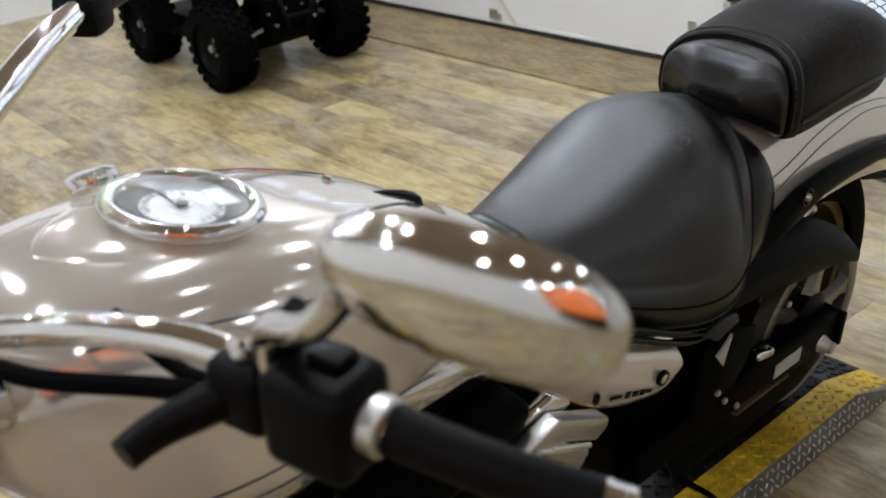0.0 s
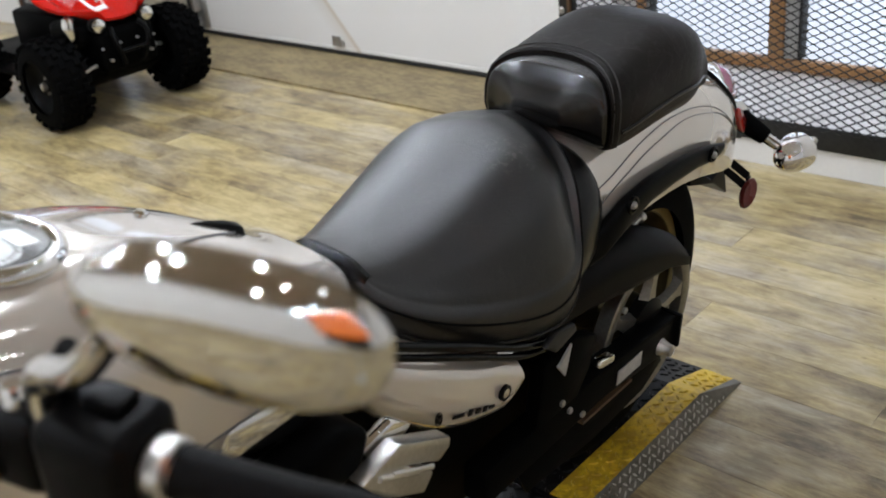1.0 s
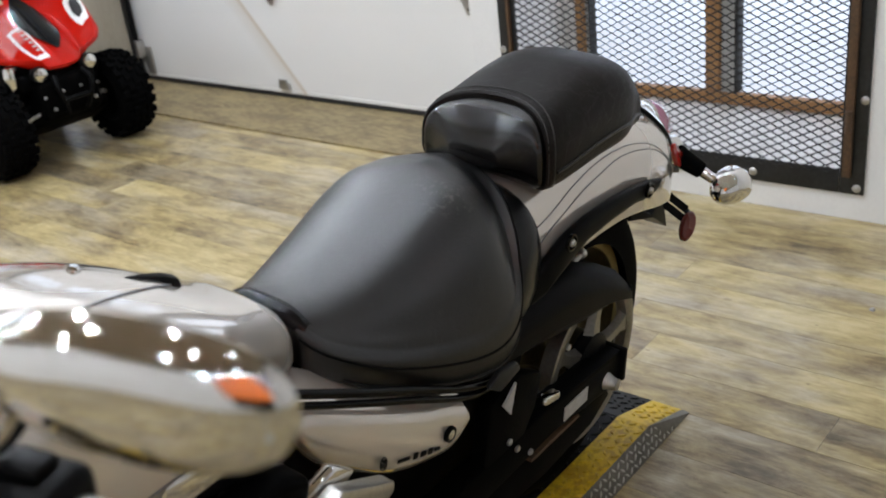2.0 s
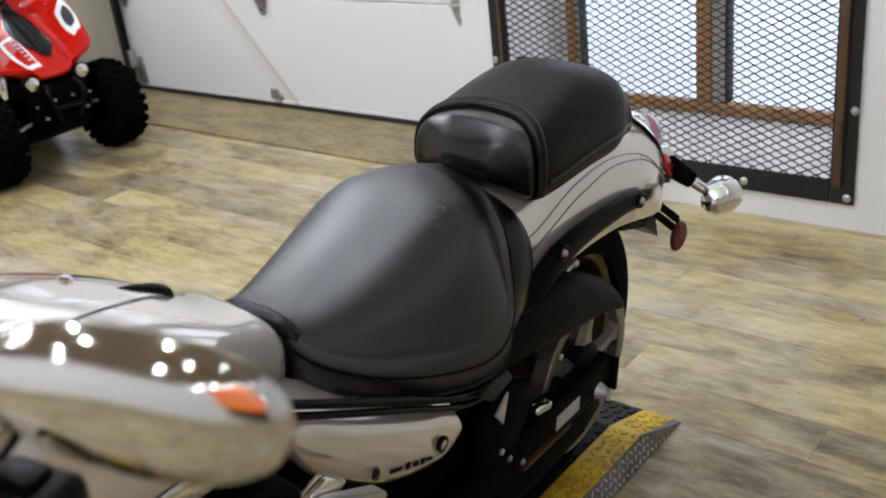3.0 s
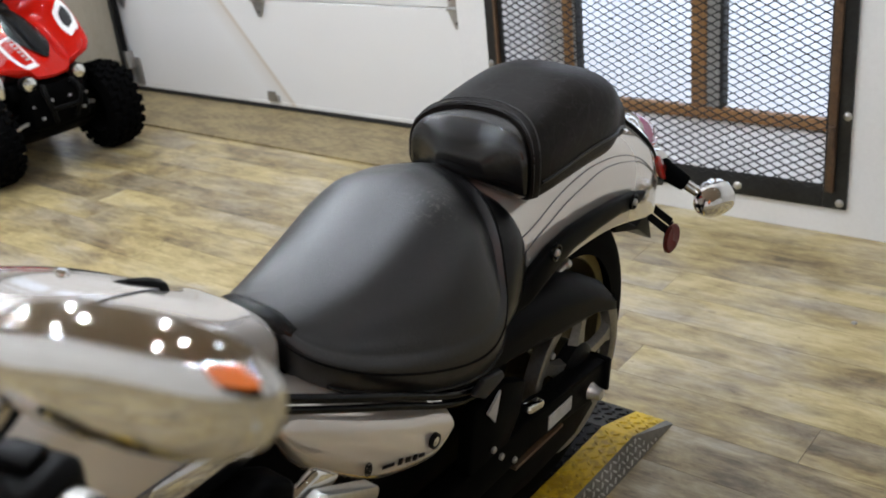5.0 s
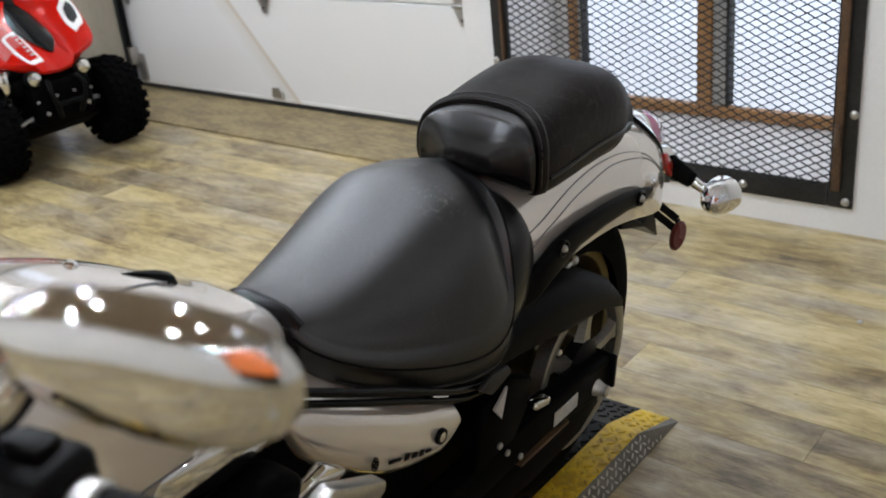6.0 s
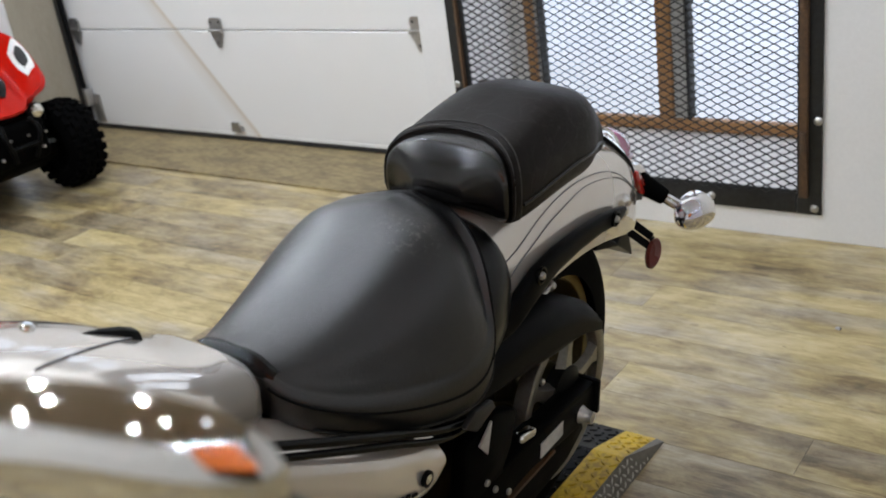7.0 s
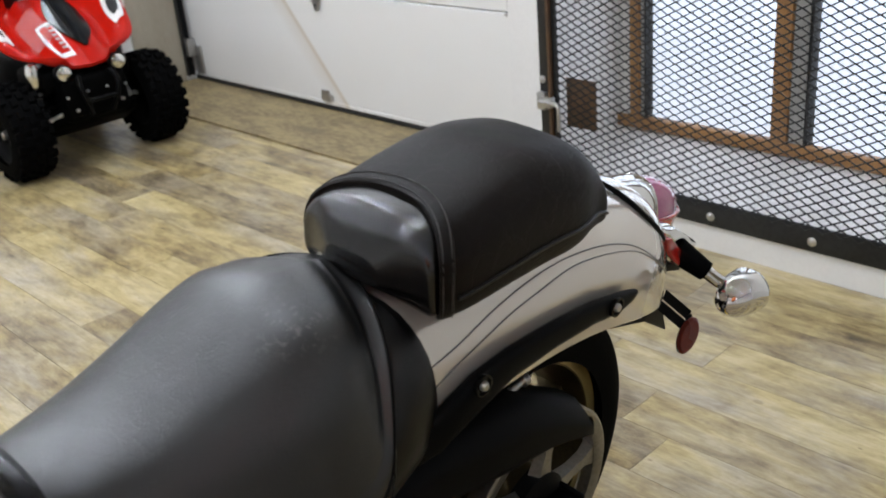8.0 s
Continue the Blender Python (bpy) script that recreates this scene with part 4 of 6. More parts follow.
bm = bmesh.new()
rings = []
for i in range(45):
    x = -0.36 + 0.745 * i / 44
    outer = [fender_point(x, k / 16) for k in range(16, -1, -1)]
    outer += [Vector((p.x, -p.y, p.z)) for p in reversed(outer[:-1])]
    inner = [Vector((p.x, p.y * 0.965, p.z - 0.005)) for p in reversed(outer)]
    rings.append(outer + inner)
loft(bm, rings)
fender = part("rear_fender", bm, M_PAINT, bike, "champagne silver rear fender with dark pinstripes")


def stripe(pts, r, parent, material=M_LINE):
    bm = bmesh.new()
    tube(bm, pts, r, 6, len(pts) * 2)
    return part("pinstripe", bm, material, parent)


def fender_stripe(knots, r=0.0011):
    f = spline([k[0] for k in knots], [k[1] for k in knots])
    lo, hi = knots[0][0], knots[-1][0]
    pts = []
    for i in range(40):
        x = lo + (hi - lo) * i / 39
        zt, zl = F_top(x), F_low(x)
        h = min(max((f(x) - zl) / (zt - zl), 0.02), 0.995)
        th = math.acos(h ** (2.7 / 2))
        p = fender_point(x, th / (math.pi / 2), 0.0004)
        pts.append(p)
    stripe(pts, r, fender)


fender_stripe([(-0.3, 0.722), (-0.253, 0.73), (-0.216, 0.736), (-0.16, 0.748), (-0.099, 0.757), (0.051, 0.755), (0.146, 0.731), (0.206, 0.701), (0.258, 0.661), (0.325, 0.6)])
fender_stripe([(-0.3, 0.691), (-0.267, 0.701), (-0.224, 0.714), (-0.169, 0.726), (-0.11, 0.737), (-0.049, 0.742), (0.017, 0.745), (0.083, 0.737), (0.155, 0.717), (0.212, 0.691), (0.276, 0.642), (0.325, 0.6)])
bm = bmesh.new()
tube(bm, [(0.205, 0.0, 0.783), (0.215, -0.045, 0.778), (0.237, -0.085, 0.752), (0.262, -0.104, 0.722), (0.311, -0.108, 0.669), (0.346, -0.098, 0.593)], 0.0045, 8, 40)
part("gasket", bm, M_BLACK, fender, "dark gasket line before the tail")

# strut cover along the fender
bm = bmesh.new()
rings = []
for x, zc, h, t in ((-0.39, 0.590, 0.032, 0.014), (-0.33, 0.614, 0.028, 0.012), (-0.27, 0.650, 0.028, 0.012), (-0.21, 0.676, 0.029, 0.012), (-0.14, 0.688, 0.022, 0.012), (-0.05, 0.686, 0.0195, 0.011), (0.04, 0.678, 0.0175, 0.010), (0.10, 0.665, 0.017, 0.009), (0.14, 0.660, 0.010, 0.007), (0.156, 0.660, 0.004, 0.005)):
    y = -(F_w(max(x, -0.3)) + 0.012) + 0.045 * smooth_step(-0.25, -0.36, x)
    rings.append([Vector((x, y - t * math.copysign(abs(math.cos(a)) ** 0.6, math.cos(a)), zc + h * math.copysign(abs(math.sin(a)) ** 0.8, math.sin(a)))) for a in [2 * math.pi * k / 18 for k in range(18)]])
loft(bm, rings)
strut = part("fender_strut", bm, M_GUARD, bike, "satin black fender strut cover")
for x, z in ((-0.205, 0.693), (0.085, 0.671)):
    bm = bmesh.new()
    y = -(F_w(x) + 0.0245)
    lathe(bm, [(0.015, 0.004), (0.015, -0.0015), (0.012, -0.002), (0.011, 0.001)], (x, y, z), (0, 1, 0), 20)
    part("recess", bm, M_GLOSSBLACK, strut)
    bm = bmesh.new()
    lathe(bm, [(0.0065, -0.004), (0.0065, 0.002), (0.0045, 0.005), (0.001, 0.006)], (x, y, z), (0, -1, 0), 16)
    part("strut_bolt", bm, M_ZINC, strut, "dull domed bolt")

# tail lamp, plate holder, reflector, indicator
bm = bmesh.new()
rings = []
for x, w, zb, zt in ((0.285, 0.046, 0.62, 0.735), (0.325, 0.052, 0.59, 0.734), (0.36, 0.052, 0.577, 0.726), (0.388, 0.049, 0.574, 0.718), (0.392, 0.047, 0.580, 0.712)):
    rings.append(sring(x, w, zb, zt, 2.6, 0.5, 28))
loft(bm, rings)
tail = part("tail_lamp", bm, M_CHROME, bike, "chrome-backed red tail lamp")
LENS_RINGS = ((0.391, 0.0455, 0.578, 0.712), (0.42, 0.0465, 0.574, 0.706), (0.45, 0.044, 0.573, 0.694), (0.48, 0.036, 0.577, 0.677), (0.505, 0.022, 0.588, 0.655), (0.516, 0.008, 0.604, 0.635))
for upper, material, what in ((True, M_LENSTOP, "pale pink upper lens"), (False, M_LENSLOW, "coral red lower lens")):
    bm = bmesh.new()
    rings = []
    for x, w, zb, zt in LENS_RINGS:
        ring = sring(x, w, zb, zt, 2.3, 0.5, 32)
        rings.append(ring[:17] if upper else ring[16:] + ring[:1])
    loft(bm, rings)
    part("lens", bm, material, tail, what)
bm = bmesh.new()
edge = [Vector((x, -w - 0.0008, (zb + zt) / 2)) for x, w, zb, zt in LENS_RINGS]
tube(bm, edge, 0.0045, 8, 30)
part("lens_band", bm, M_REDSOLID, tail, "dark red band round the lens")
bm = bmesh.new()
tube(bm, sring(0.392, 0.0475, 0.576, 0.716, 2.4, 0.5, 28), 0.0025, 8, 80)
part("bezel", bm, M_CHROME, tail, "chrome bezel")
bm = bmesh.new()
slab(bm, [(0.312, 0.668), (0.330, 0.664), (0.388, 0.606), (0.380, 0.592), (0.366, 0.596), (0.318, 0.648)], 0.018, pose(0, -0.116, 0))
bevelled(bm, 0.004)
part("side_lens", bm, M_REDSOLID, tail, "small red lower lens")
bm = bmesh.new()
slab(bm, [(0.25, 0.545), (0.346, 0.483), (0.403, 0.500), (0.44, 0.412), (0.36, 0.468), (0.24, 0.51)], 0.10, pose(0, -0.07, 0))
bevelled(bm, 0.004)
part("plate_holder", bm, M_BLACK, bike, "black plastic plate holder")
bm = bmesh.new()
d_ = Vector((0.022, -0.042, -0.036))
for off in (0.0, 0.018):
    o = Vector((0.398 - off * 0.6, -0.078, 0.512 - off))
    side = Vector((-0.0035, 0, -0.006))
    up = Vector((0.0012, 0.0, 0.0018))
    rings = [[o + d_ * f + side + up, o + d_ * f - side + up, o + d_ * f - side - up, o + d_ * f + side - up] for f in (0, 0.5, 1.0)]
    loft(bm, rings)
box(bm, (0.416, -0.121, 0.468), (0.016, 0.006, 0.022), 0.002)
refl_arm = part("reflector_arm", bm, M_BLACK, bike, "flat two-pronged black arm")
bm = bmesh.new()
lx = Vector((-0.60, -0.05, -0.80)).normalized()
nx = Vector((-0.45, -0.85, 0.25))
nx = (nx - lx * nx.dot(lx)).normalized()
tx = nx.cross(lx)
rings = []
for d, k in ((-0.006, 0.9), (-0.003, 1.0), (0.004, 1.0), (0.008, 0.86)):
    rings.append([Vector((0.402, -0.130, 0.448)) + nx * d + lx * (0.034 * k * math.cos(a)) + tx * (0.018 * k * math.sin(a)) for a in [2 * math.pi * j / 28 for j in range(28)]])
loft(bm, rings)
part("reflector", bm, M_DULLRED, refl_arm, "oval dull red reflector")

bm = bmesh.new()
slab(bm, [(0.325, 0.672), (0.36, 0.668), (0.446, 0.606), (0.405, 0.580), (0.345, 0.608)], 0.05, pose(0, -0.105, 0))
bevelled(bm, 0.008)
sigbase = part("indicator_bracket", bm, M_CHROME, bike, "chrome indicator bracket")
bm = bmesh.new()
slab(bm, [(0.325, 0.612), (0.40, 0.582), (0.402, 0.566), (0.33, 0.592)], 0.05, pose(0, -0.10, 0))
bevelled(bm, 0.004)
part("bracket_foot", bm, M_BLACK, sigbase, "black bracket foot")
bm = bmesh.new()
tube(bm, [(0.378, -0.098, 0.618), (0.390, -0.122, 0.601), (0.402, -0.146, 0.584)], lambda f: 0.0235 - 0.006 * f, 16, 10)
part("boot", bm, M_RUBBER, sigbase, "black rubber boot")
bm = bmesh.new()
tube(bm, [(0.399, -0.140, 0.588), (0.408, -0.165, 0.572), (0.415, -0.185, 0.562)], 0.0115, 14, 8)
lathe(bm, [(0.0, -0.046), (0.011, -0.044), (0.023, -0.036), (0.031, -0.022), (0.0365, -0.004), (0.039, 0.013), (0.039, 0.028), (0.037, 0.031)], (0.414, -0.204, 0.556), (0.93, -0.12, 0.05), 40)
part("indicator", bm, M_CHROME, sigbase, "chrome bullet indicator")
bm = bmesh.new()
lathe(bm, [(0.0365, 0.0305), (0.033, 0.039), (0.020, 0.046), (0.004, 0.049)], (0.414, -0.204, 0.556), (0.93, -0.12, 0.05), 32)
part("indicator_lens", bm, M_CLEAR, sigbase, "clear indicator lens")

# pillion pad: bolster in front, bowed sewn strap, domed pad with a piped lower edge
P_w = spline([-0.291, -0.28, -0.258, -0.212, -0.137, -0.054, 0.021, 0.079, 0.104, 0.114], [0.045, 0.067, 0.094, 0.114, 0.122, 0.122, 0.116, 0.101, 0.077, 0.039])
P_t = spline([-0.291, -0.28, -0.262, -0.233, -0.187, -0.137, -0.071, 0.004, 0.062, 0.096, 0.114], [0.865, 0.887, 0.905, 0.91, 0.917, 0.926, 0.938, 0.929, 0.903, 0.847, 0.793])
P_b = spline([-0.291, -0.254, -0.212, -0.137, -0.054, 0.071, 0.114], [0.827, 0.8, 0.782, 0.776, 0.774, 0.775, 0.785])
PAD0, PAD1, PAD_Y = -0.291, 0.114, -0.04
STRAP = -0.212


def pad_bend(p, x):
    """The strap and what lies beside it bow forward towards the sides."""
    pull = 0.060 * smooth_step(-0.05, -0.15, x) * smooth_step(PAD0 - 0.01, STRAP, x)
    return Vector((p.x - pull * min(abs(p.y) / 0.125, 1.0) ** 2, p.y + PAD_Y, p.z))


def pad_ring(x, grow=0.0, count=56):
    return [pad_bend(p, x) for p in sring(x, P_w(x) + grow, P_b(x) - min(grow, 0.0), P_t(x) + grow, 3.2, 0.38, count)]


bm = bmesh.new()
loft(bm, [pad_ring(STRAP + 0.006 + (PAD1 - STRAP - 0.006) * math.sin(i / 50 * math.pi / 2)) for i in range(51)])
pad = part("pillion_pad", bm, M_PADVINYL, bike, "black vinyl pillion pad with a sewn strap", sharp=70)
bm = bmesh.new()
loft(bm, [pad_ring(STRAP + d, g) for d, g in ((0.0, -0.003), (0.0, 0.002), (0.003, 0.0032), (0.021, 0.0032), (0.024, 0.002), (0.025, -0.001))])
strap = part("strap", bm, M_PADVINYL, pad, "sewn vinyl strap across the pad", sharp=60)
bm = bmesh.new()
loft(bm, [pad_ring(PAD0 + (STRAP + 0.004 - PAD0) * (1 - math.cos(i / 22 * math.pi / 2)), -0.001 - 0.003 * max((i - 17) / 5, 0) ** 2) for i in range(23)])
bolster = part("front_bolster", bm, M_SHINYVINYL, pad, "shiny rounded front bolster, worn at its corners", sharp=70)
for d in (0.005, 0.020):
    bm = bmesh.new()
    x = STRAP + d
    top = [p for p in pad_ring(x, 0.0038, 60) if p.z > P_b(x) + 0.02]
    top.sort(key=lambda p: p.y)
    tube(bm, top, 0.0008, 5, 90)
    part("stitching", bm, M_THREAD, strap, "worn grey stitching")
bm = bmesh.new()
seam = []
for i in range(46):
    x = STRAP + 0.03 + (PAD1 - STRAP - 0.034) * i / 45
    seam.append(pad_bend(Vector((x, -(P_w(x) + 0.0008), P_b(x) + (P_t(x) - P_b(x)) * 0.34)), x))
seam += [Vector((p.x, 2 * PAD_Y - p.y, p.z)) for p in reversed(seam)]
tube(bm, seam, 0.0028, 8, 150)
part("piping", bm, M_VINYL, pad, "vinyl piping round the pad")
# rider's seat: a dished shell with a rolled rim all round, sewn to a skirt below
RIM_U = [0, 1, 2, 3, 4, 5, 6, 7, 8, 9, 10]
RIM_X = spline(RIM_U, [-0.704, -0.704, -0.694, -0.626, -0.519, -0.435, -0.383, -0.357, -0.336, -0.314, -0.300])
RIM_Y = spline(RIM_U, [0.0, 0.046, 0.082, 0.129, 0.171, 0.190, 0.183, 0.159, 0.122, 0.062, 0.0])
RIM_Z = spline(RIM_U, [0.778, 0.774, 0.745, 0.697, 0.662, 0.652, 0.667, 0.712, 0.774, 0.816, 0.834])
S_c = spline([-0.716, -0.66, -0.58, -0.50, -0.42, -0.35, -0.298, -0.25], [0.778, 0.774, 0.784, 0.809, 0.841, 0.860, 0.860, 0.855])
S_h = spline([0.0, 0.25, 0.45, 0.60, 0.72, 0.82, 0.90, 0.96, 1.0, 1.04], [1.0, 0.985, 0.938, 0.855, 0.742, 0.60, 0.39, 0.19, 0.06, 0.0])
LIP_OUT = spline([0, 3, 5, 7, 10], [0.014, 0.014, 0.007, 0.013, 0.026])
LIP_DOWN = spline([0, 3, 5, 7, 10], [0.026, 0.016, 0.029, 0.003, 0.008])
SEAT_Y = 0.002


def seat_point(u, s, side):
    """u: 0 at the nose to 10 at the rear of the rim; s: 0 on the spine, 1 on the rim, past 1 the drop to the seam."""
    rx, ry, rz = RIM_X(u), RIM_Y(u) * side, RIM_Z(u)
    cx = -0.530 + 0.125 * math.tanh((rx + 0.530) / 0.17)
    flat = min(s, 1.0)
    x, y = cx + (rx - cx) * flat, ry * flat
    rear = smooth_step(6.0, 8.5, u)
    z = rz + (S_c(x) - rz) * S_h(flat)
    z -= 0.010 * rear * math.exp(-((s - 0.62) / 0.26) ** 2)
    z += (0.007 - 0.002 * rear) * smooth_step(1.2, 3.5, u) * math.exp(-((s - 0.975) / 0.042) ** 2)
    if s > 1.0:
        out = s - 1.0
        nx, ny = rx - cx, ry
        d = max(math.hypot(nx, ny), 1e-6)
        reach = LIP_OUT(u) * math.sin(min(out / 0.10, 1.0) * math.pi / 2)
        x, y = x + nx / d * reach, y + ny / d * reach
        z -= LIP_DOWN(u) * (1 - math.cos(min(out / 0.10, 1.0) * math.pi / 2))
    return Vector((x, y + SEAT_Y, z))


SEAT_S = [0.0, 0.08, 0.16, 0.24, 0.32, 0.40, 0.48, 0.55, 0.62, 0.68, 0.74, 0.79, 0.84, 0.88, 0.91, 0.935, 0.955, 0.975, 0.99, 1.0, 1.012, 1.025, 1.04, 1.06, 1.08, 1.10]
SEAT_LOOP = [(10.0 * k / 60, -1) for k in range(61)] + [(10.0 - 10.0 * k / 60, 1) for k in range(1, 60)]
bm = bmesh.new()
rings = [[seat_point(u, s, side) for u, side in SEAT_LOOP] for s in reversed(SEAT_S)]
seam_ring = rings[0]
skirt = [Vector((p.x + 0.004 * (0.5 if p.x > -0.4 else 0), p.y * 0.985, p.z - 0.034)) for p in seam_ring]
inner = [Vector((p.x, p.y * 0.86, p.z - 0.042)) for p in seam_ring]
loft(bm, [inner, skirt, [Vector((p.x, p.y * 0.999, p.z - 0.004)) for p in seam_ring]] + rings, cap=False)
bmesh.ops.remove_doubles(bm, verts=bm.verts, dist=2e-4)
seat = part("rider_seat", bm, M_SEATVINYL, bike, "black vinyl rider's seat, worn and slightly scuffed", sharp=75)
bm = bmesh.new()
tube(bm, [p + Vector((0, 0, -0.001)) for p in seam_ring[8:] + seam_ring[:1]], 0.0021, 8, 240)
part("piping", bm, M_BLACK, seat, "sewn piping round the rim of the seat")
bm = bmesh.new()
tube(bm, [p for p in skirt[14:52]], 0.0024, 8, 110)
part("lower_piping", bm, M_VINYL, seat, "thick lower edge of the seat skirt")
bm = bmesh.new()
nose = [seat_point(1.7 * abs(f), 1.0, -1 if f < 0 else 1) for f in [-1 + 2 * k / 28 for k in range(29)]]
rings = []
for d, g in ((0.012, 0.001), (0.007, 0.0050), (-0.002, 0.0055), (-0.010, 0.002), (-0.014, -0.006), (-0.015, -0.018)):
    rings.append([Vector((p.x + d * (1 - 0.35 * abs(p.y) / 0.13), p.y * (1 - d * 1.6), p.z + g)) for p in nose])
loft(bm, rings, cap=False, closed=False)
bmesh.ops.solidify(bm, geom=bm.faces[:], thickness=0.002)
part("nose_band", bm, M_SHINYVINYL, seat, "shiny worn band at the nose")

# black panels between seat, fender and engine
bm = bmesh.new()
rings = []
for x, w, zb, zt in ((-0.385, 0.170, 0.570, 0.66), (-0.350, 0.172, 0.565, 0.745), (-0.310, 0.166, 0.565, 0.793), (-0.280, 0.160, 0.57, 0.808), (-0.264, 0.154, 0.58, 0.80)):
    rings.append(sring(x, w, zb, zt, 2.7, 0.42, 36))
loft(bm, rings)
part("seat_skirt", bm, M_VINYL, bike, "black vinyl skirt behind the seat")
for s in (-1, 1):
    for pts, r in (([(-0.82, 0.145, 0.762), (-0.70, 0.160, 0.697), (-0.58, 0.168, 0.631), (-0.47, 0.170, 0.571), (-0.40, 0.165, 0.543)], 0.0065), ([(-0.82, 0.143, 0.744), (-0.70, 0.159, 0.680), (-0.58, 0.168, 0.614), (-0.48, 0.170, 0.560), (-0.43, 0.166, 0.541)], 0.0055)):
        bm = bmesh.new()
        tube(bm, [(x, s * y, z) for x, y, z in pts], r, 10, 40)
        part("frame_rail", bm, M_GLOSSBLACK, bike, "gloss black frame rail under the seat")
bm = bmesh.new()
slab(bm, [(-0.95, 0.70), (-0.70, 0.66), (-0.45, 0.61), (-0.30, 0.60), (-0.28, 0.50), (-0.36, 0.36), (-0.50, 0.28), (-0.90, 0.25), (-1.15, 0.40), (-1.1, 0.62)], 0.22, pose(0, -0.11, 0))
bevelled(bm, 0.02)
part("engine_block", bm, M_ENGINE, bike, "black engine and frame mass")
bm = bmesh.new()
slab(bm, [(-0.462, 0.568), (-0.434, 0.582), (-0.384, 0.572), (-0.375, 0.554), (-0.431, 0.543)], 0.012, pose(0, -0.190, 0))
bevelled(bm, 0.004)
part("bracket", bm, M_STEEL, bike, "satin grey bracket tab")
bm = bmesh.new()
slab(bm, [(-0.42, 0.50), (-0.33, 0.505), (-0.26, 0.47), (-0.28, 0.41), (-0.34, 0.34), (-0.44, 0.36)], 0.03, pose(0, -0.165, 0))
bevelled(bm, 0.008)
part("frame_plate", bm, M_ENGINE, bike)
bm = bmesh.new()
slab(bm, [(-0.395, 0.485), (-0.358, 0.510), (-0.372, 0.455)], 0.004, pose(0, -0.172, 0))
part("triangle_tab", bm, M_DIAL, bike, "pale triangular tab")
bm = bmesh.new()
box(bm, (-0.262, -0.178, 0.424), (0.05, 0.02, 0.016), 0.006, pose(0, 0, 0, 0, 14, 0))
part("pedal_stub", bm, M_CHROME, bike, "chrome peg stub")
for x, y, z in ((-0.372, -0.168, 0.398), (-0.303, -0.168, 0.330), (-0.195, -0.172, 0.486), (-0.35, -0.170, 0.37)):
    bm = bmesh.new()
    lathe(bm, [(0.006, 0), (0.006, 0.004), (0.003, 0.006)], (x, y, z), (0, -1, 0), 10)
    part("bolt", bm, M_ZINC, bike)

# side cover
C_t = spline([-0.805, -0.73, -0.62, -0.55, -0.485], [0.712, 0.664, 0.600, 0.566, 0.540])
C_b = spline([-0.805, -0.775, -0.72, -0.683, -0.62, -0.556, -0.51, -0.485], [0.695, 0.626, 0.570, 0.541, 0.508, 0.487, 0.483, 0.502])
C_y = spline([-0.805, -0.70, -0.60, -0.485], [-0.118, -0.152, -0.168, -0.164])
bm = bmesh.new()
rings = []
for i in range(31):
    x = -0.805 + 0.320 * i / 30
    zt, zb, y = C_t(x), C_b(x), C_y(x)
    # a nearly level shoulder runs in under the seat, then the face turns down and tucks in at the foot
    ring = [Vector((x, y + 0.075, zt + 0.050)), Vector((x, y + 0.055, zt + 0.040)), Vector((x, y + 0.032, zt + 0.026)), Vector((x, y + 0.016, zt + 0.014))]
    for k in range(13):
        f = k / 12
        ring.append(Vector((x, y + 0.009 * (1 - f) ** 3 - 0.006 * math.sin(math.pi * f) + 0.016 * f ** 7, zt + 0.004 + (zb - zt - 0.004) * f)))
    ring += [Vector((p.x, p.y + 0.008, p.z)) for p in reversed(ring)]
    rings.append(ring)
loft(bm, rings)
cover = part("side_cover", bm, M_PAINT, bike, "champagne silver side cover with dark emblem")
bm = bmesh.new()
lathe(bm, [(0.0125, -0.004), (0.0125, 0.0012), (0.0095, 0.0018), (0.0085, -0.001)], (-0.545, -0.1775, 0.534), (0, -1, 0), 24)
part("recess", bm, M_BLACK, cover)
bm = bmesh.new()
lathe(bm, [(0.0075, -0.004), (0.0075, 0.0015), (0.004, 0.003)], (-0.545, -0.1780, 0.534), (0, -1, 0), 14)
part("cover_bolt", bm, M_CHROME, cover)
bm = bmesh.new()
eo = Vector((-0.681, -0.1650, 0.5695))
torus(bm, eo, (0.2, -1, 0.12), 0.0088, 0.0011, 28, 6)
for k in range(3):
    a = k * math.pi / 3 + 0.5
    d = Vector((math.cos(a), 0.2 * math.cos(a), math.sin(a))) * 0.0062
    tube(bm, [eo - d, eo + d], 0.0017, 6, 2)
part("round_emblem", bm, M_BLACK, cover, "small round dark emblem")
bm = bmesh.new()
for k, (x, z, w_, h_) in enumerate(((-0.645, 0.5545, 0.026, 0.006), (-0.622, 0.5475, 0.010, 0.011), (-0.606, 0.541, 0.012, 0.009), (-0.591, 0.535, 0.010, 0.010), (-0.576, 0.529, 0.014, 0.006))):
    box(bm, (x, C_y(x) - 0.0068, z - 0.001), (w_, 0.0022, h_), 0.001, pose(0, 0, 0, 0, 20, -4), 1)
part("side_emblem", bm, M_BLACK, cover, "dark slanted emblem bars")

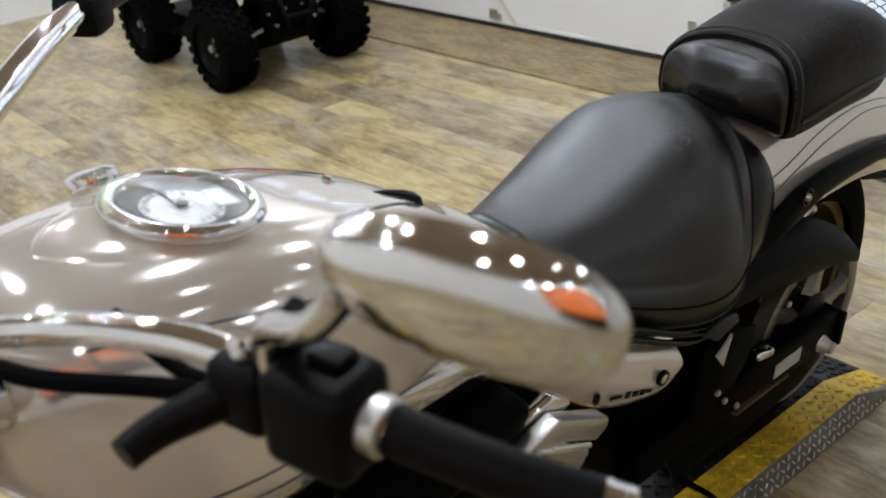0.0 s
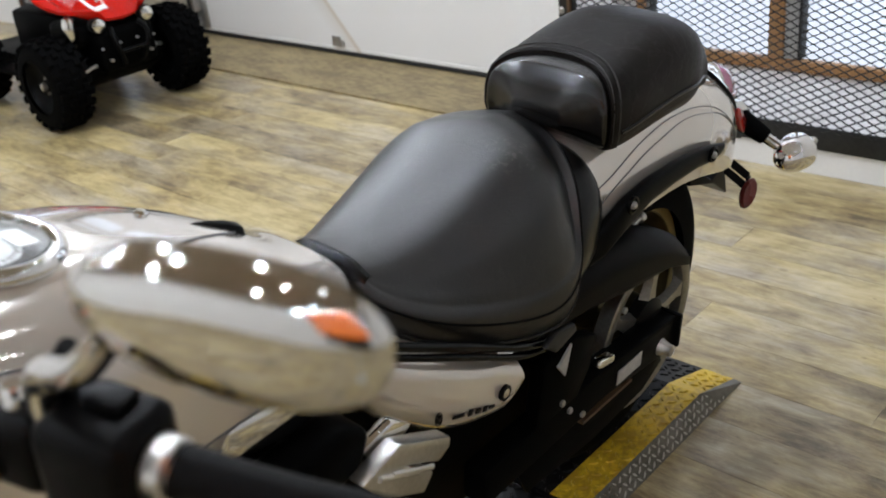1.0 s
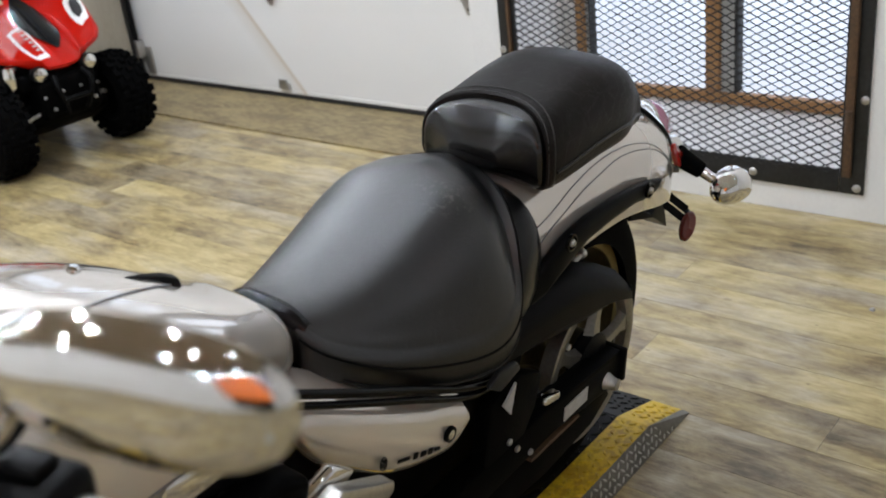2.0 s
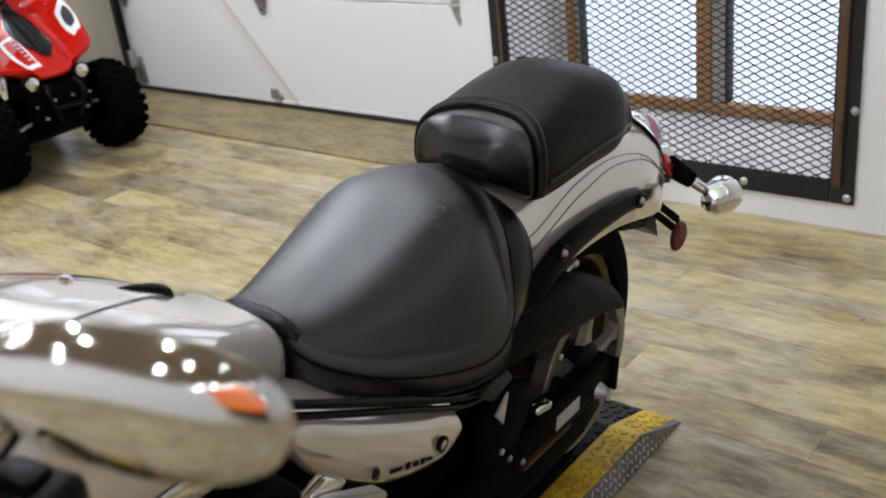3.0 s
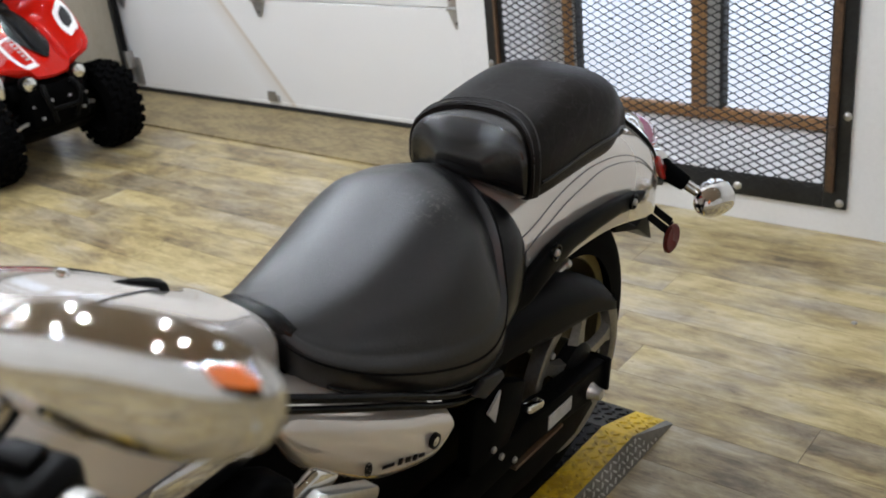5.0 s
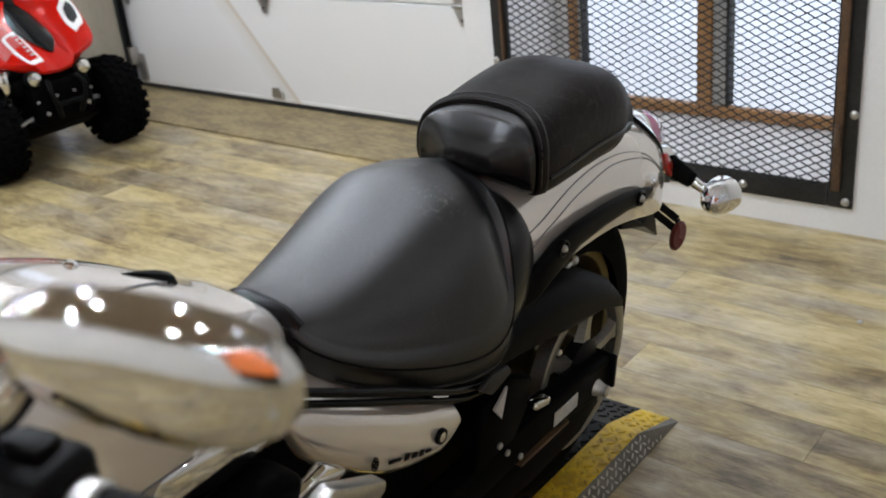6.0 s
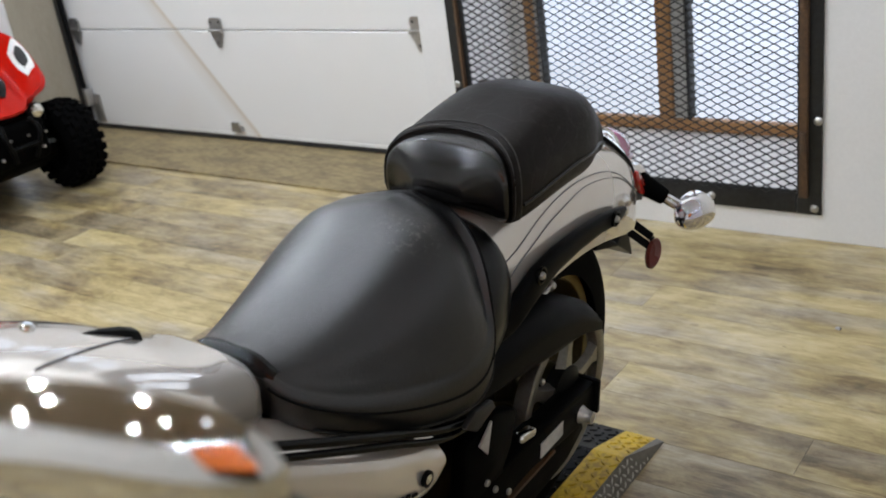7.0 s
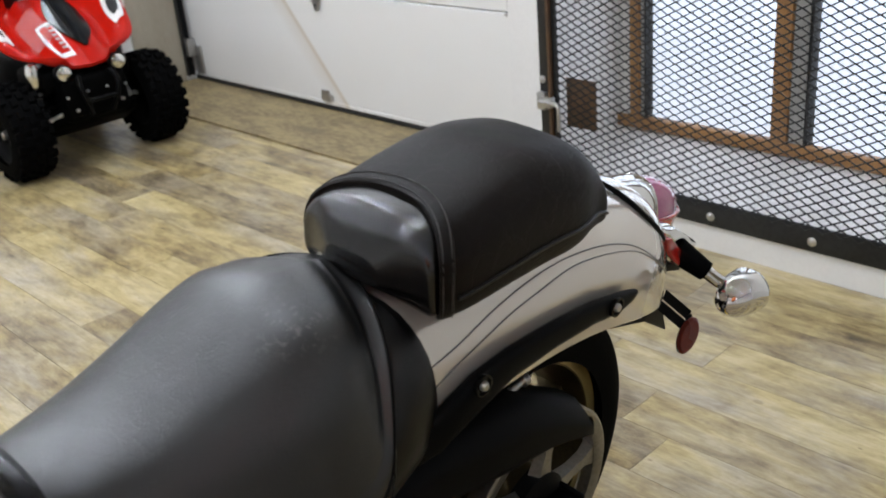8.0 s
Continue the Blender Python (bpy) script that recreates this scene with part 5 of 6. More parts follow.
# fuel tank
T_t = spline([-1.40, -1.36, -1.28, -1.16, -1.05, -0.95, -0.85, -0.78, -0.735, -0.715], [0.940, 0.974, 0.996, 0.988, 0.966, 0.930, 0.876, 0.832, 0.797, 0.765])
T_b = spline([-1.40, -1.30, -1.15, -1.0, -0.88, -0.78, -0.715], [0.84, 0.72, 0.665, 0.690, 0.70, 0.702, 0.72])
T_w = spline([-1.40, -1.36, -1.28, -1.16, -1.05, -0.95, -0.85, -0.78, -0.735, -0.715], [0.080, 0.120, 0.152, 0.170, 0.170, 0.158, 0.132, 0.102, 0.070, 0.032])


def tank_ring(x, count=56, grow=0.0):
    return sring(x, T_w(x) + grow, T_b(x) - grow, T_t(x) + grow, 3.0, 0.5, count)


bm = bmesh.new()
loft(bm, [tank_ring(-1.40 + 0.685 * (i / 60)) for i in range(61)])
tank = part("fuel_tank", bm, M_PAINT, bike, "champagne silver fuel tank with dark pinstripes", sharp=80)


def tank_point(x, ang, grow=0.0005):
    """ang: degrees up from the widest line on the left side."""
    w, zt, zb = T_w(x) + grow, T_t(x) + grow, T_b(x) - grow
    zm = zb + (zt - zb) * 0.5
    c, s = math.cos(radians(ang)), math.sin(radians(ang))
    h = (zt - zm) if s >= 0 else (zm - zb)
    return Vector((x, -w * abs(c) ** (2 / 3.0), zm + h * math.copysign(abs(s) ** (2 / 3.0), s)))


for dz in (0, 9):
    stripe([tank_point(-1.36 + 0.50 * i / 30, -22 - dz + 14 * math.sin(math.pi * i / 30)) for i in range(31)], 0.0012, tank)
stripe([tank_point(-1.30 + 0.30 * i / 20, 44 - 12 * (i / 20)) for i in range(21)], 0.0014, tank)

# console with round gauge, sunk into the tank's top
gauge_o = Vector((-1.140, -0.004, T_t(-1.14) - 0.003))
gz = Vector((0.22, -0.02, 1)).normalized()
def tank_top(x, y):
    zt, zb, w = T_t(x), T_b(x), T_w(x)
    zm = (zt + zb) / 2
    return zm + (zt - zm) * max(1 - min(abs(y) / w, 0.999) ** 3.0, 0.0) ** (1 / 3.0)


bm = bmesh.new()
rings = []
for i in range(41):
    u = i / 40
    x = -1.285 + 0.445 * u
    w = 0.092 * math.sin(math.pi / 2 * min(u / 0.33, 1)) ** 0.6 if u < 0.33 else 0.092 * math.cos(math.pi / 2 * (u - 0.33) / 0.67) ** 0.9
    w = max(w, 0.003)
    row = []
    for k in range(17):
        y = w * (-1 + k / 8)
        lift = 0.0035 * (1 - abs(-1 + k / 8) ** 6) - 0.0012
        row.append(Vector((x, y, tank_top(x, y) + lift)))
    rings.append(row)
loft(bm, rings, cap=False, closed=False)
console = part("console", bm, M_PAINT, tank, "teardrop silver console", sharp=60)
bm = bmesh.new()
torus(bm, gauge_o + gz * 0.008, gz, 0.070, 0.010, 48, 14)
part("bezel", bm, M_CHROME, console, "chrome gauge bezel")
bm = bmesh.new()
lathe(bm, [(0.064, 0.008), (0.064, 0.006), (0.002, 0.006)], gauge_o, gz, 40)
part("dial_surround", bm, M_STEEL, console, "dark gauge surround")
bm = bmesh.new()
lathe(bm, [(0.040, 0.0085), (0.040, 0.007), (0.002, 0.0085)], gauge_o + Vector((-0.004, -0.006, 0.001)), gz, 40)
part("dial", bm, M_DIAL, console, "pale round dial")
u_ = gz.orthogonal().normalized()
w_ = gz.cross(u_)
bm = bmesh.new()
for k in range(22):
    a = -2.3 + 4.6 * k / 21
    d = u_ * math.cos(a) + w_ * math.sin(a)
    o = gauge_o + Vector((-0.004, -0.006, 0.001)) + gz * 0.0092
    tube(bm, [o + d * 0.032, o + d * (0.037 if k % 2 else 0.039)], 0.0006, 4, 2)
part("dial_marks", bm, M_LINE, console)
bm = bmesh.new()
o = gauge_o + Vector((-0.004, -0.006, 0.001)) + gz * 0.0105
tube(bm, [o - u_ * 0.008, o + (u_ * 0.6 + w_ * 0.8) * 0.036], 0.0012, 6, 2)
lathe(bm, [(0.006, 0), (0.006, 0.003), (0.003, 0.004)], o, gz, 16)
part("needle", bm, M_LINE, console)
bm = bmesh.new()
box(bm, gauge_o + gz * 0.0088 + Vector((0.040, 0.0, -0.008)), (0.022, 0.04, 0.001), 0, Matrix(((gz.z, 0, gz.x), (0, 1, 0), (-gz.x, 0, gz.z))))
part("display", bm, M_GREYPANEL, console, "grey display window")
bm = bmesh.new()
lathe(bm, [(0.063, 0.0150), (0.063, 0.0162), (0.045, 0.0185), (0.002, 0.0200), (0.002, 0.0188), (0.045, 0.0173), (0.063, 0.0150)], gauge_o, gz, 40, cap=False)
part("gauge_glass", bm, M_CLEAR, console).visible_shadow = False
bm = bmesh.new()
rings = []
for f, w, h in ((0.0, 0.002, 0.003), (0.35, 0.006, 0.008), (0.75, 0.010, 0.012), (1.0, 0.009, 0.013)):
    x = -0.905 + 0.068 * f
    rings.append([Vector((x, -w, T_t(x) - 0.002)), Vector((x, w, T_t(x) - 0.002)), Vector((x, w * 0.8, T_t(x) + h)), Vector((x, -w * 0.5, T_t(x) + h * 0.8))])
loft(bm, rings)
bevelled(bm, 0.001, 1)
part("console_tip", bm, M_BLACK, console, "black rubber tip of the console")
bm = bmesh.new()
pts = []
for i in range(24):
    u = 0.62 + 0.36 * i / 23
    x = -1.285 + 0.445 * u
    y = -max(0.092 * math.cos(math.pi / 2 * (u - 0.33) / 0.67) ** 0.9, 0.003)
    pts.append(Vector((x, y, tank_top(x, y) + 0.0012)))
tube(bm, pts, 0.0010, 6, 48)
part("console_edge", bm, M_LINE, console, "dark edge of the console")
bm = bmesh.new()
lathe(bm, [(0.008, 0), (0.008, 0.003), (0.005, 0.006)], (-0.945, 0.030, tank_top(-0.945, 0.03) + 0.001), (0.35, 0, 1), 14)
part("console_screw", bm, M_CHROME, console)
bm = bmesh.new()
lathe(bm, [(0.026, -0.004), (0.028, 0.004), (0.026, 0.009), (0.018, 0.012), (0.004, 0.013)], (-1.175, 0.112, 0.985), (0, 0.35, 1), 28)
for k in range(10):
    a = 2 * math.pi * k / 10
    lathe(bm, [(0.004, 0), (0.004, 0.004)], Vector((-1.175, 0.112, 0.990)) + Vector((math.cos(a), math.sin(a) * 0.94, -math.sin(a) * 0.35)) * 0.022, (0, 0.35, 1), 8)
part("filler_cap", bm, M_CHROME, tank, "chrome filler cap")

# chrome engine trim below the tank
bm = bmesh.new()
slab(bm, [(-1.02, 0.78), (-0.92, 0.765), (-0.86, 0.745), (-0.86, 0.72), (-0.93, 0.71), (-1.03, 0.735)], 0.03, pose(0, -0.165, 0))
bevelled(bm, 0.010, 3)
part("rocker_cover", bm, M_CHROME, bike, "chrome engine head cover")
bm = bmesh.new()
slab(bm, [(-1.1, 0.69), (-0.88, 0.705), (-0.84, 0.68), (-0.86, 0.63), (-1.1, 0.60)], 0.06, pose(0, -0.20, 0))
bevelled(bm, 0.014, 3)
part("intake_cover", bm, M_ENGINE, bike, "black intake cover")
bm = bmesh.new()
slab(bm, [(-0.86, 0.655), (-0.80, 0.665), (-0.765, 0.635), (-0.83, 0.610)], 0.02, pose(0, -0.195, 0))
bevelled(bm, 0.006)
part("polished_plate", bm, M_CHROME, bike, "polished metal plate")
bm = bmesh.new()
slab(bm, [(-0.888, 0.640), (-0.822, 0.657), (-0.728, 0.605), (-0.730, 0.590), (-0.752, 0.580), (-0.806, 0.613), (-0.762, 0.572), (-0.781, 0.549), (-0.850, 0.592)], 0.026, pose(0, -0.224, 0))
bevelled(bm, 0.004)
fins = part("finned_cover", bm, M_ALU, bike, "pale cast aluminium cover with pointed ribs")
for k in range(2):
    bm = bmesh.new()
    tube(bm, [(-0.862 + 0.022 * k, -0.226, 0.634 - 0.010 * k), (-0.800 + 0.030 * k, -0.227, 0.600 - 0.012 * k)], 0.004, 8, 4)
    part("fin", bm, M_ALU, fins)

# handlebar with grip, switch box, clutch lever and mirror
BAR = [(-1.40, -0.03, 0.985), (-1.365, -0.12, 1.020), (-1.318, -0.24, 1.062), (-1.283, -0.33, 1.074), (-1.255, -0.44, 1.070), (-1.19, -0.56, 1.044)]
bm = bmesh.new()
tube(bm, BAR, 0.0125, 16, 60)
bars = part("handlebar", bm, M_CHROME, bike, "chrome pull-back handlebar")
bm = bmesh.new()
tube(bm, [(-1.40, 0.0, 0.985), (-1.33, 0.11, 1.015), (-1.255, 0.20, 1.030), (-1.19, 0.27, 1.038), (-1.085, 0.36, 1.056), (-0.985, 0.45, 1.050), (-0.90, 0.53, 1.035)], 0.017, 16, 60)
part("handlebar_right", bm, M_CHROME, bars, "chrome right arm of the handlebar")
bm = bmesh.new()
tube(bm, [(-1.250, -0.450, 1.068), (-1.223, -0.505, 1.057), (-1.190, -0.558, 1.044)], lambda s: 0.0158 + 0.00015 * math.sin(s * 90), 20, 60)
part("grip", bm, M_GRIP, bars, "black rubber grip")
bm = bmesh.new()
tube(bm, [(-1.000, 0.437, 1.050), (-0.95, 0.485, 1.043), (-0.89, 0.54, 1.033)], 0.020, 16, 8)
box(bm, (-1.02, 0.42, 1.05), (0.06, 0.06, 0.055), 0.012, pose(0, 0, 0, 0, 0, 40))
part("right_grip", bm, M_GRIP, bars, "black right grip and control")
g0, g1 = Vector((-1.223, -0.505, 1.057)), Vector((-1.190, -0.558, 1.044))
gd = (g1 - g0).normalized()
bm = bmesh.new()
lathe(bm, [(0.0145, -0.004), (0.0162, 0), (0.0162, 0.016), (0.011, 0.019)], g1, gd, 24)
part("bar_end", bm, M_CHROME, bars, "chrome bar end cap")
bd = (Vector((-1.250, -0.450, 1.068)) - Vector((-1.283, -0.33, 1.074))).normalized()
bm = bmesh.new()
lathe(bm, [(0.0170, -0.006), (0.0190, -0.004), (0.0190, 0.010), (0.0170, 0.012)], (-1.254, -0.440, 1.069), bd, 28)
part("collar", bm, M_ALU, bars, "bare metal collar")
sm = Matrix.Translation((-1.266, -0.405, 1.063)) @ pose(0, 0, 0, 0, 0, math.degrees(math.atan2(bd.y, bd.x)) + 90)
bm = bmesh.new()
box(bm, (0, -0.004, 0.002), (0.056, 0.064, 0.068), 0.011, seg=3)
for v in bm.verts:
    v.co = sm @ v.co
switch = part("switch_box", bm, M_BLACK, bars, "black plastic switch housing")
bm = bmesh.new()
box(bm, (0.008, -0.006, 0.039), (0.020, 0.026, 0.008), 0.003)
for v in bm.verts:
    v.co = sm @ v.co
part("button", bm, M_BLACK, switch)
bm = bmesh.new()
box(bm, (0.0, 0.055, -0.004), (0.042, 0.045, 0.052), 0.010, seg=3)
for v in bm.verts:
    v.co = sm @ v.co
perch = part("lever_perch", bm, M_BLACK, bars, "black clutch lever perch")
bm = bmesh.new()
tube(bm, [(-1.290, -0.345, 1.055), (-1.318, -0.335, 1.048), (-1.345, -0.330, 1.043), (-1.362, -0.332, 1.040)], lambda s: 0.015 - 0.004 * s, 10, 16)
part("clutch_lever", bm, M_BLACK, perch, "black clutch lever")
bm = bmesh.new()
lathe(bm, [(0.010, 0), (0.009, 0.007), (0.006, 0.013)], sm @ Vector((0.0, 0.058, 0.022)), (0, 0, 1), 12)
part("perch_screw", bm, M_CHROME, perch)
bm = bmesh.new()
tube(bm, [(-1.275, -0.365, 1.075), (-1.268, -0.376, 1.105), (-1.262, -0.386, 1.130)], lambda f: 0.016 - 0.010 * f, 10, 8)
part("pivot_stub", bm, M_BLACK, perch)
bm = bmesh.new()
tube(bm, [(-1.30, -0.20, 1.045), (-1.29, -0.27, 1.03), (-1.285, -0.33, 1.05)], 0.006, 8, 14)
tube(bm, [(-1.37, -0.05, 0.96), (-1.35, -0.15, 0.985), (-1.31, -0.26, 1.02), (-1.28, -0.36, 1.05)], 0.008, 8, 20)
part("switch_cable", bm, M_RUBBER, bars, "black cables along the handlebar")

# mirror
bm = bmesh.new()
tube(bm, [sm @ Vector((0.0, 0.035, 0.02)), sm @ Vector((0.0, 0.035, 0.045)), (-1.275, -0.405, 1.128), (-1.268, -0.440, 1.165), (-1.270, -0.470, 1.195)], lambda s: 0.011 - 0.002 * s, 14, 24)
mirror = part("mirror_stem", bm, M_CHROME, bars, "chrome mirror stem")
mc = Vector((-1.262, -0.525, 1.205))
ma = Vector((0.33, -0.94, -0.03)).normalized()     # long axis, outwards
mn = Vector((0.94, 0.33, 0.02)).normalized()       # the glass looks to the tail
mn = (mn - ma * mn.dot(ma)).normalized()
mu = ma.cross(mn) * -1
if mu.z < 0:
    mu = -mu


def mirror_outline(a):
    c, s = math.cos(a), math.sin(a)
    x = 0.077 * math.copysign(abs(c) ** 0.85, c)
    y = 0.0350 * math.copysign(abs(s) ** 0.85, s) * (1 + 0.10 * c)
    return x, y


bm = bmesh.new()
rings = []
for k in range(21):
    f = 1 - (1 - k / 20) ** 1.6
    s = max(math.cos(f * math.pi / 2) ** 0.62, 0.03)
    d = -0.020 * math.sin(f * math.pi / 2)
    rings.append([mc + ma * (x * s) + mu * (y * s) + mn * d for x, y in [mirror_outline(2 * math.pi * j / 48) for j in range(48)]])
back = rings[0]
lip = [mc + ma * (x * 1.0) + mu * (y * 1.0) + mn * 0.006 for x, y in [mirror_outline(2 * math.pi * j / 48) for j in range(48)]]
loft(bm, [[mc + ma * (x * 0.95) + mu * (y * 0.93) + mn * 0.004 for x, y in [mirror_outline(2 * math.pi * j / 48) for j in range(48)]], lip] + rings)
shell = part("mirror_shell", bm, M_CHROME, mirror, "teardrop chrome mirror housing", sharp=50)
bm = bmesh.new()
loft(bm, [[mc + ma * (x * 0.94) + mu * (y * 0.92) + mn * d for x, y in [mirror_outline(2 * math.pi * j / 48) for j in range(48)]] for d in (0.0035, 0.0050)])
glass, gn, gl_, gp = shader("mirror_glass")
gp.inputs["Metallic"].default_value, gp.inputs["Roughness"].default_value, gp.inputs["Base Color"].default_value = 1.0, 0.0, (0.9, 0.9, 0.9, 1)
part("mirror_glass", bm, glass, mirror)

# fork and headlamp shell
bm = bmesh.new()
for s in (-1, 1):
    tube(bm, [(-1.42, s * 0.105, 0.97), (-1.685, s * 0.105, 0.33)], 0.026, 16, 8)
part("fork_legs", bm, M_CHROME, bike, "chrome fork legs")
bm = bmesh.new()
box(bm, (-1.405, 0, 0.955), (0.085, 0.27, 0.045), 0.014)
box(bm, (-1.40, -0.05, 0.985), (0.05, 0.05, 0.05), 0.012)
box(bm, (-1.40, 0.05, 0.985), (0.05, 0.05, 0.05), 0.012)
part("top_clamp", bm, M_CHROME, bike, "chrome handlebar clamp")
bm = bmesh.new()
lathe(bm, [(0.01, 0.12), (0.06, 0.10), (0.09, 0.05), (0.098, 0.0), (0.095, -0.01)], (-1.62, 0, 0.86), (1, 0, 0.1), 36)
part("headlamp_shell", bm, M_CHROME, bike, "chrome headlamp shell")
bm = bmesh.new()
rings = []
for i in range(21):
    a = radians(-10 + 150 * i / 20)
    c, s = math.cos(a), math.sin(a)
    R_ = RR + 0.035
    rings.append([Vector((-1.685 - c * (R_ - 0.02 * abs(y / 0.09) ** 2.5), y, RR + s * (R_ - 0.06 * abs(y / 0.09) ** 2.5))) for y in [-0.09 + 0.18 * k / 12 for k in range(13)]])
loft(bm, rings, cap=False, closed=False)
part("front_fender", bm, M_PAINT, bike, "champagne silver front fender")


# ---- the quad bike (its front looks along -y) ----
quad = holder("quad_bike", pose(2.560, 4.475, 0, 0, 0, 0), "small red quad bike with black knobbly tyres and white decals", "quad bike")
QR, QW = 0.208, 0.165


KNOBS = []
for i in range(22):
    for row, x in enumerate((-0.066, -0.030, 0.006, 0.042, 0.072)):
        turn = Matrix.Rotation(2 * math.pi * (i + 0.5 * (row % 2)) / 22, 4, "X")
        KNOBS.append(turn @ Matrix.Translation((x, 0, QR - 0.006 - (0.012 if abs(x) > 0.05 else 0.0))))


def knobbly_tyre(joined):
    bm = bmesh.new()
    prof = []
    for k in range(17):
        a = math.pi * (k / 16 - 0.5)
        s, c = math.sin(a), math.cos(a)
        prof.append((QR - 0.085 + 0.077 * abs(c) ** 0.45, QW / 2 * math.copysign(abs(s) ** 0.8, s)))
    lathe(bm, prof, (0, 0, 0), (1, 0, 0), 44, cap=False)
    for m in KNOBS if joined else ():
        box(bm, m.translation, (0.026, 0.034, 0.020), 0, m.to_3x3().to_4x4())
    return finish("tyre", bm, M_RUBBER, 35)


def quad_rim():
    bm = bmesh.new()
    lathe(bm, [(0.118, -0.07), (0.124, -0.07), (0.118, -0.05), (0.095, -0.03), (0.060, -0.022), (0.035, -0.03), (0.02, -0.045), (0.004, -0.046)], (0, 0, 0), (1, 0, 0), 32, cap=False)
    lathe(bm, [(0.118, 0.07), (0.124, 0.07), (0.105, 0.03), (0.06, 0.0), (0.004, 0.0)], (0, 0, 0), (1, 0, 0), 32, cap=False)
    return finish("rim", bm, M_BLACK, 40)


front_me, rear_me, rim_me = knobbly_tyre(False), knobbly_tyre(True), quad_rim()
bm = bmesh.new()
box(bm, (0, 0, 0), (0.026, 0.034, 0.020), 0.002, seg=1)
knob_me = finish("knob", bm, M_RUBBER, smooth=False)
for x, y, s in ((-0.322, 0.0, 1), (0.322, 0.0, -1), (-0.300, 0.84, 1), (0.300, 0.84, -1)):
    tyre = new("tyre", front_me if y < 0.4 else rear_me)
    tyre.parent = quad
    tyre.matrix_basis = pose(x, y, QR + 0.003, 17 * y, 0, 0 if s > 0 else 180)
    for m in KNOBS if y < 0.4 else ():
        knob = new("knob", knob_me)
        knob.parent = tyre
        knob.matrix_basis = m
    r = new("rim", rim_me)
    r.parent = tyre
    bm = bmesh.new()
    for k in range(4):
        a = math.pi / 2 * k
        lathe(bm, [(0.008, 0), (0.008, 0.010), (0.004, 0.012)], (-0.028, 0.035 * math.cos(a), 0.035 * math.sin(a)), (-1, 0, 0), 8)
    lathe(bm, [(0.02, 0), (0.018, 0.02), (0.01, 0.024)], (-0.04, 0, 0), (-1, 0, 0), 12)
    part("hub_cap", bm, M_ZINC, tyre)

# front bodywork: one moulded shell with two flared wings
Q_c = spline([-0.17, -0.10, 0.0, 0.10, 0.22, 0.34], [0.455, 0.505, 0.580, 0.655, 0.735, 0.775])
Q_w = spline([-0.17, -0.13, -0.07, 0.03, 0.12, 0.22, 0.34], [0.115, 0.215, 0.280, 0.312, 0.318, 0.285, 0.13])


def quad_skin(u, v, grow=0.0):
    w, zc = Q_w(u), Q_c(u)
    av = abs(v)
    valley = -0.050 * min(max((u + 0.16) / 0.14, 0.0), 1.0) * math.exp(-((av - 0.52) / 0.16) ** 2)
    wing = (0.050 + 0.06 * min(max((u + 0.02) / 0.15, 0.0), 1.0)) * math.exp(-((av - 0.96) / 0.17) ** 2)
    edge = -0.015 * max(av - 0.86, 0) / 0.14
    slope = -(zc - 0.47) * 0.30 * av
    return Vector((w * v, u + 0.03 * av, zc + valley + wing + edge + slope + grow))


bm = bmesh.new()
rings = []
for i in range(31):
    u = -0.17 + 0.51 * i / 30
    top = [quad_skin(u, -1 + 2 * k / 40) for k in range(41)]
    rings.append(top + [p - Vector((0, -0.004, 0.012)) for p in reversed(top)])
loft(bm, rings)
shell_q = part("front_fairing", bm, M_ATVRED, quad, "glossy red moulded front fairing", sharp=35)


def quad_patch(name, u0, u1, v0, v1, material, label, parent, taper=0.0, lift=0.003, n=10):
    """A thin raised decal or panel that follows the fairing."""
    bm = bmesh.new()
    rows = []
    for i in range(n + 1):
        f = i / n
        u = u0 + (u1 - u0) * f
        half = (v1 - v0) / 2 * (1 - taper * abs(2 * f - 1) ** 2)
        mid = (v0 + v1) / 2
        top = [quad_skin(u, mid + half * (-1 + 2 * k / 8), lift) for k in range(9)]
        rows.append(top + [p - Vector((0, 0, 0.003)) for p in reversed(top)])
    loft(bm, rows)
    return part(name, bm, material, parent, label)


quad_patch("hood_panel", -0.09, 0.21, -0.16, 0.40, M_GLOSSBLACK, "gloss black bubble panel on the hood", shell_q, 0.9, 0.012)
quad_patch("decal", -0.115, 0.06, -0.36, -0.12, M_ATVWHITE, "white hood decal", shell_q, 0.12, 0.003)
quad_patch("decal_field", -0.095, 0.045, -0.325, -0.15, M_ATVRED, "red field inside the white decal", shell_q, 0.12, 0.0055)
bm = bmesh.new()
for k in range(6):
    p = quad_skin(-0.075 + 0.022 * k, -0.20, 0.0085)
    box(bm, p, (0.022, 0.011, 0.002), 0, pose(0, 0, 0, 32, 0, 12))
part("decal_bars", bm, M_GREYPANEL, shell_q, "grey lettering-sized bars")
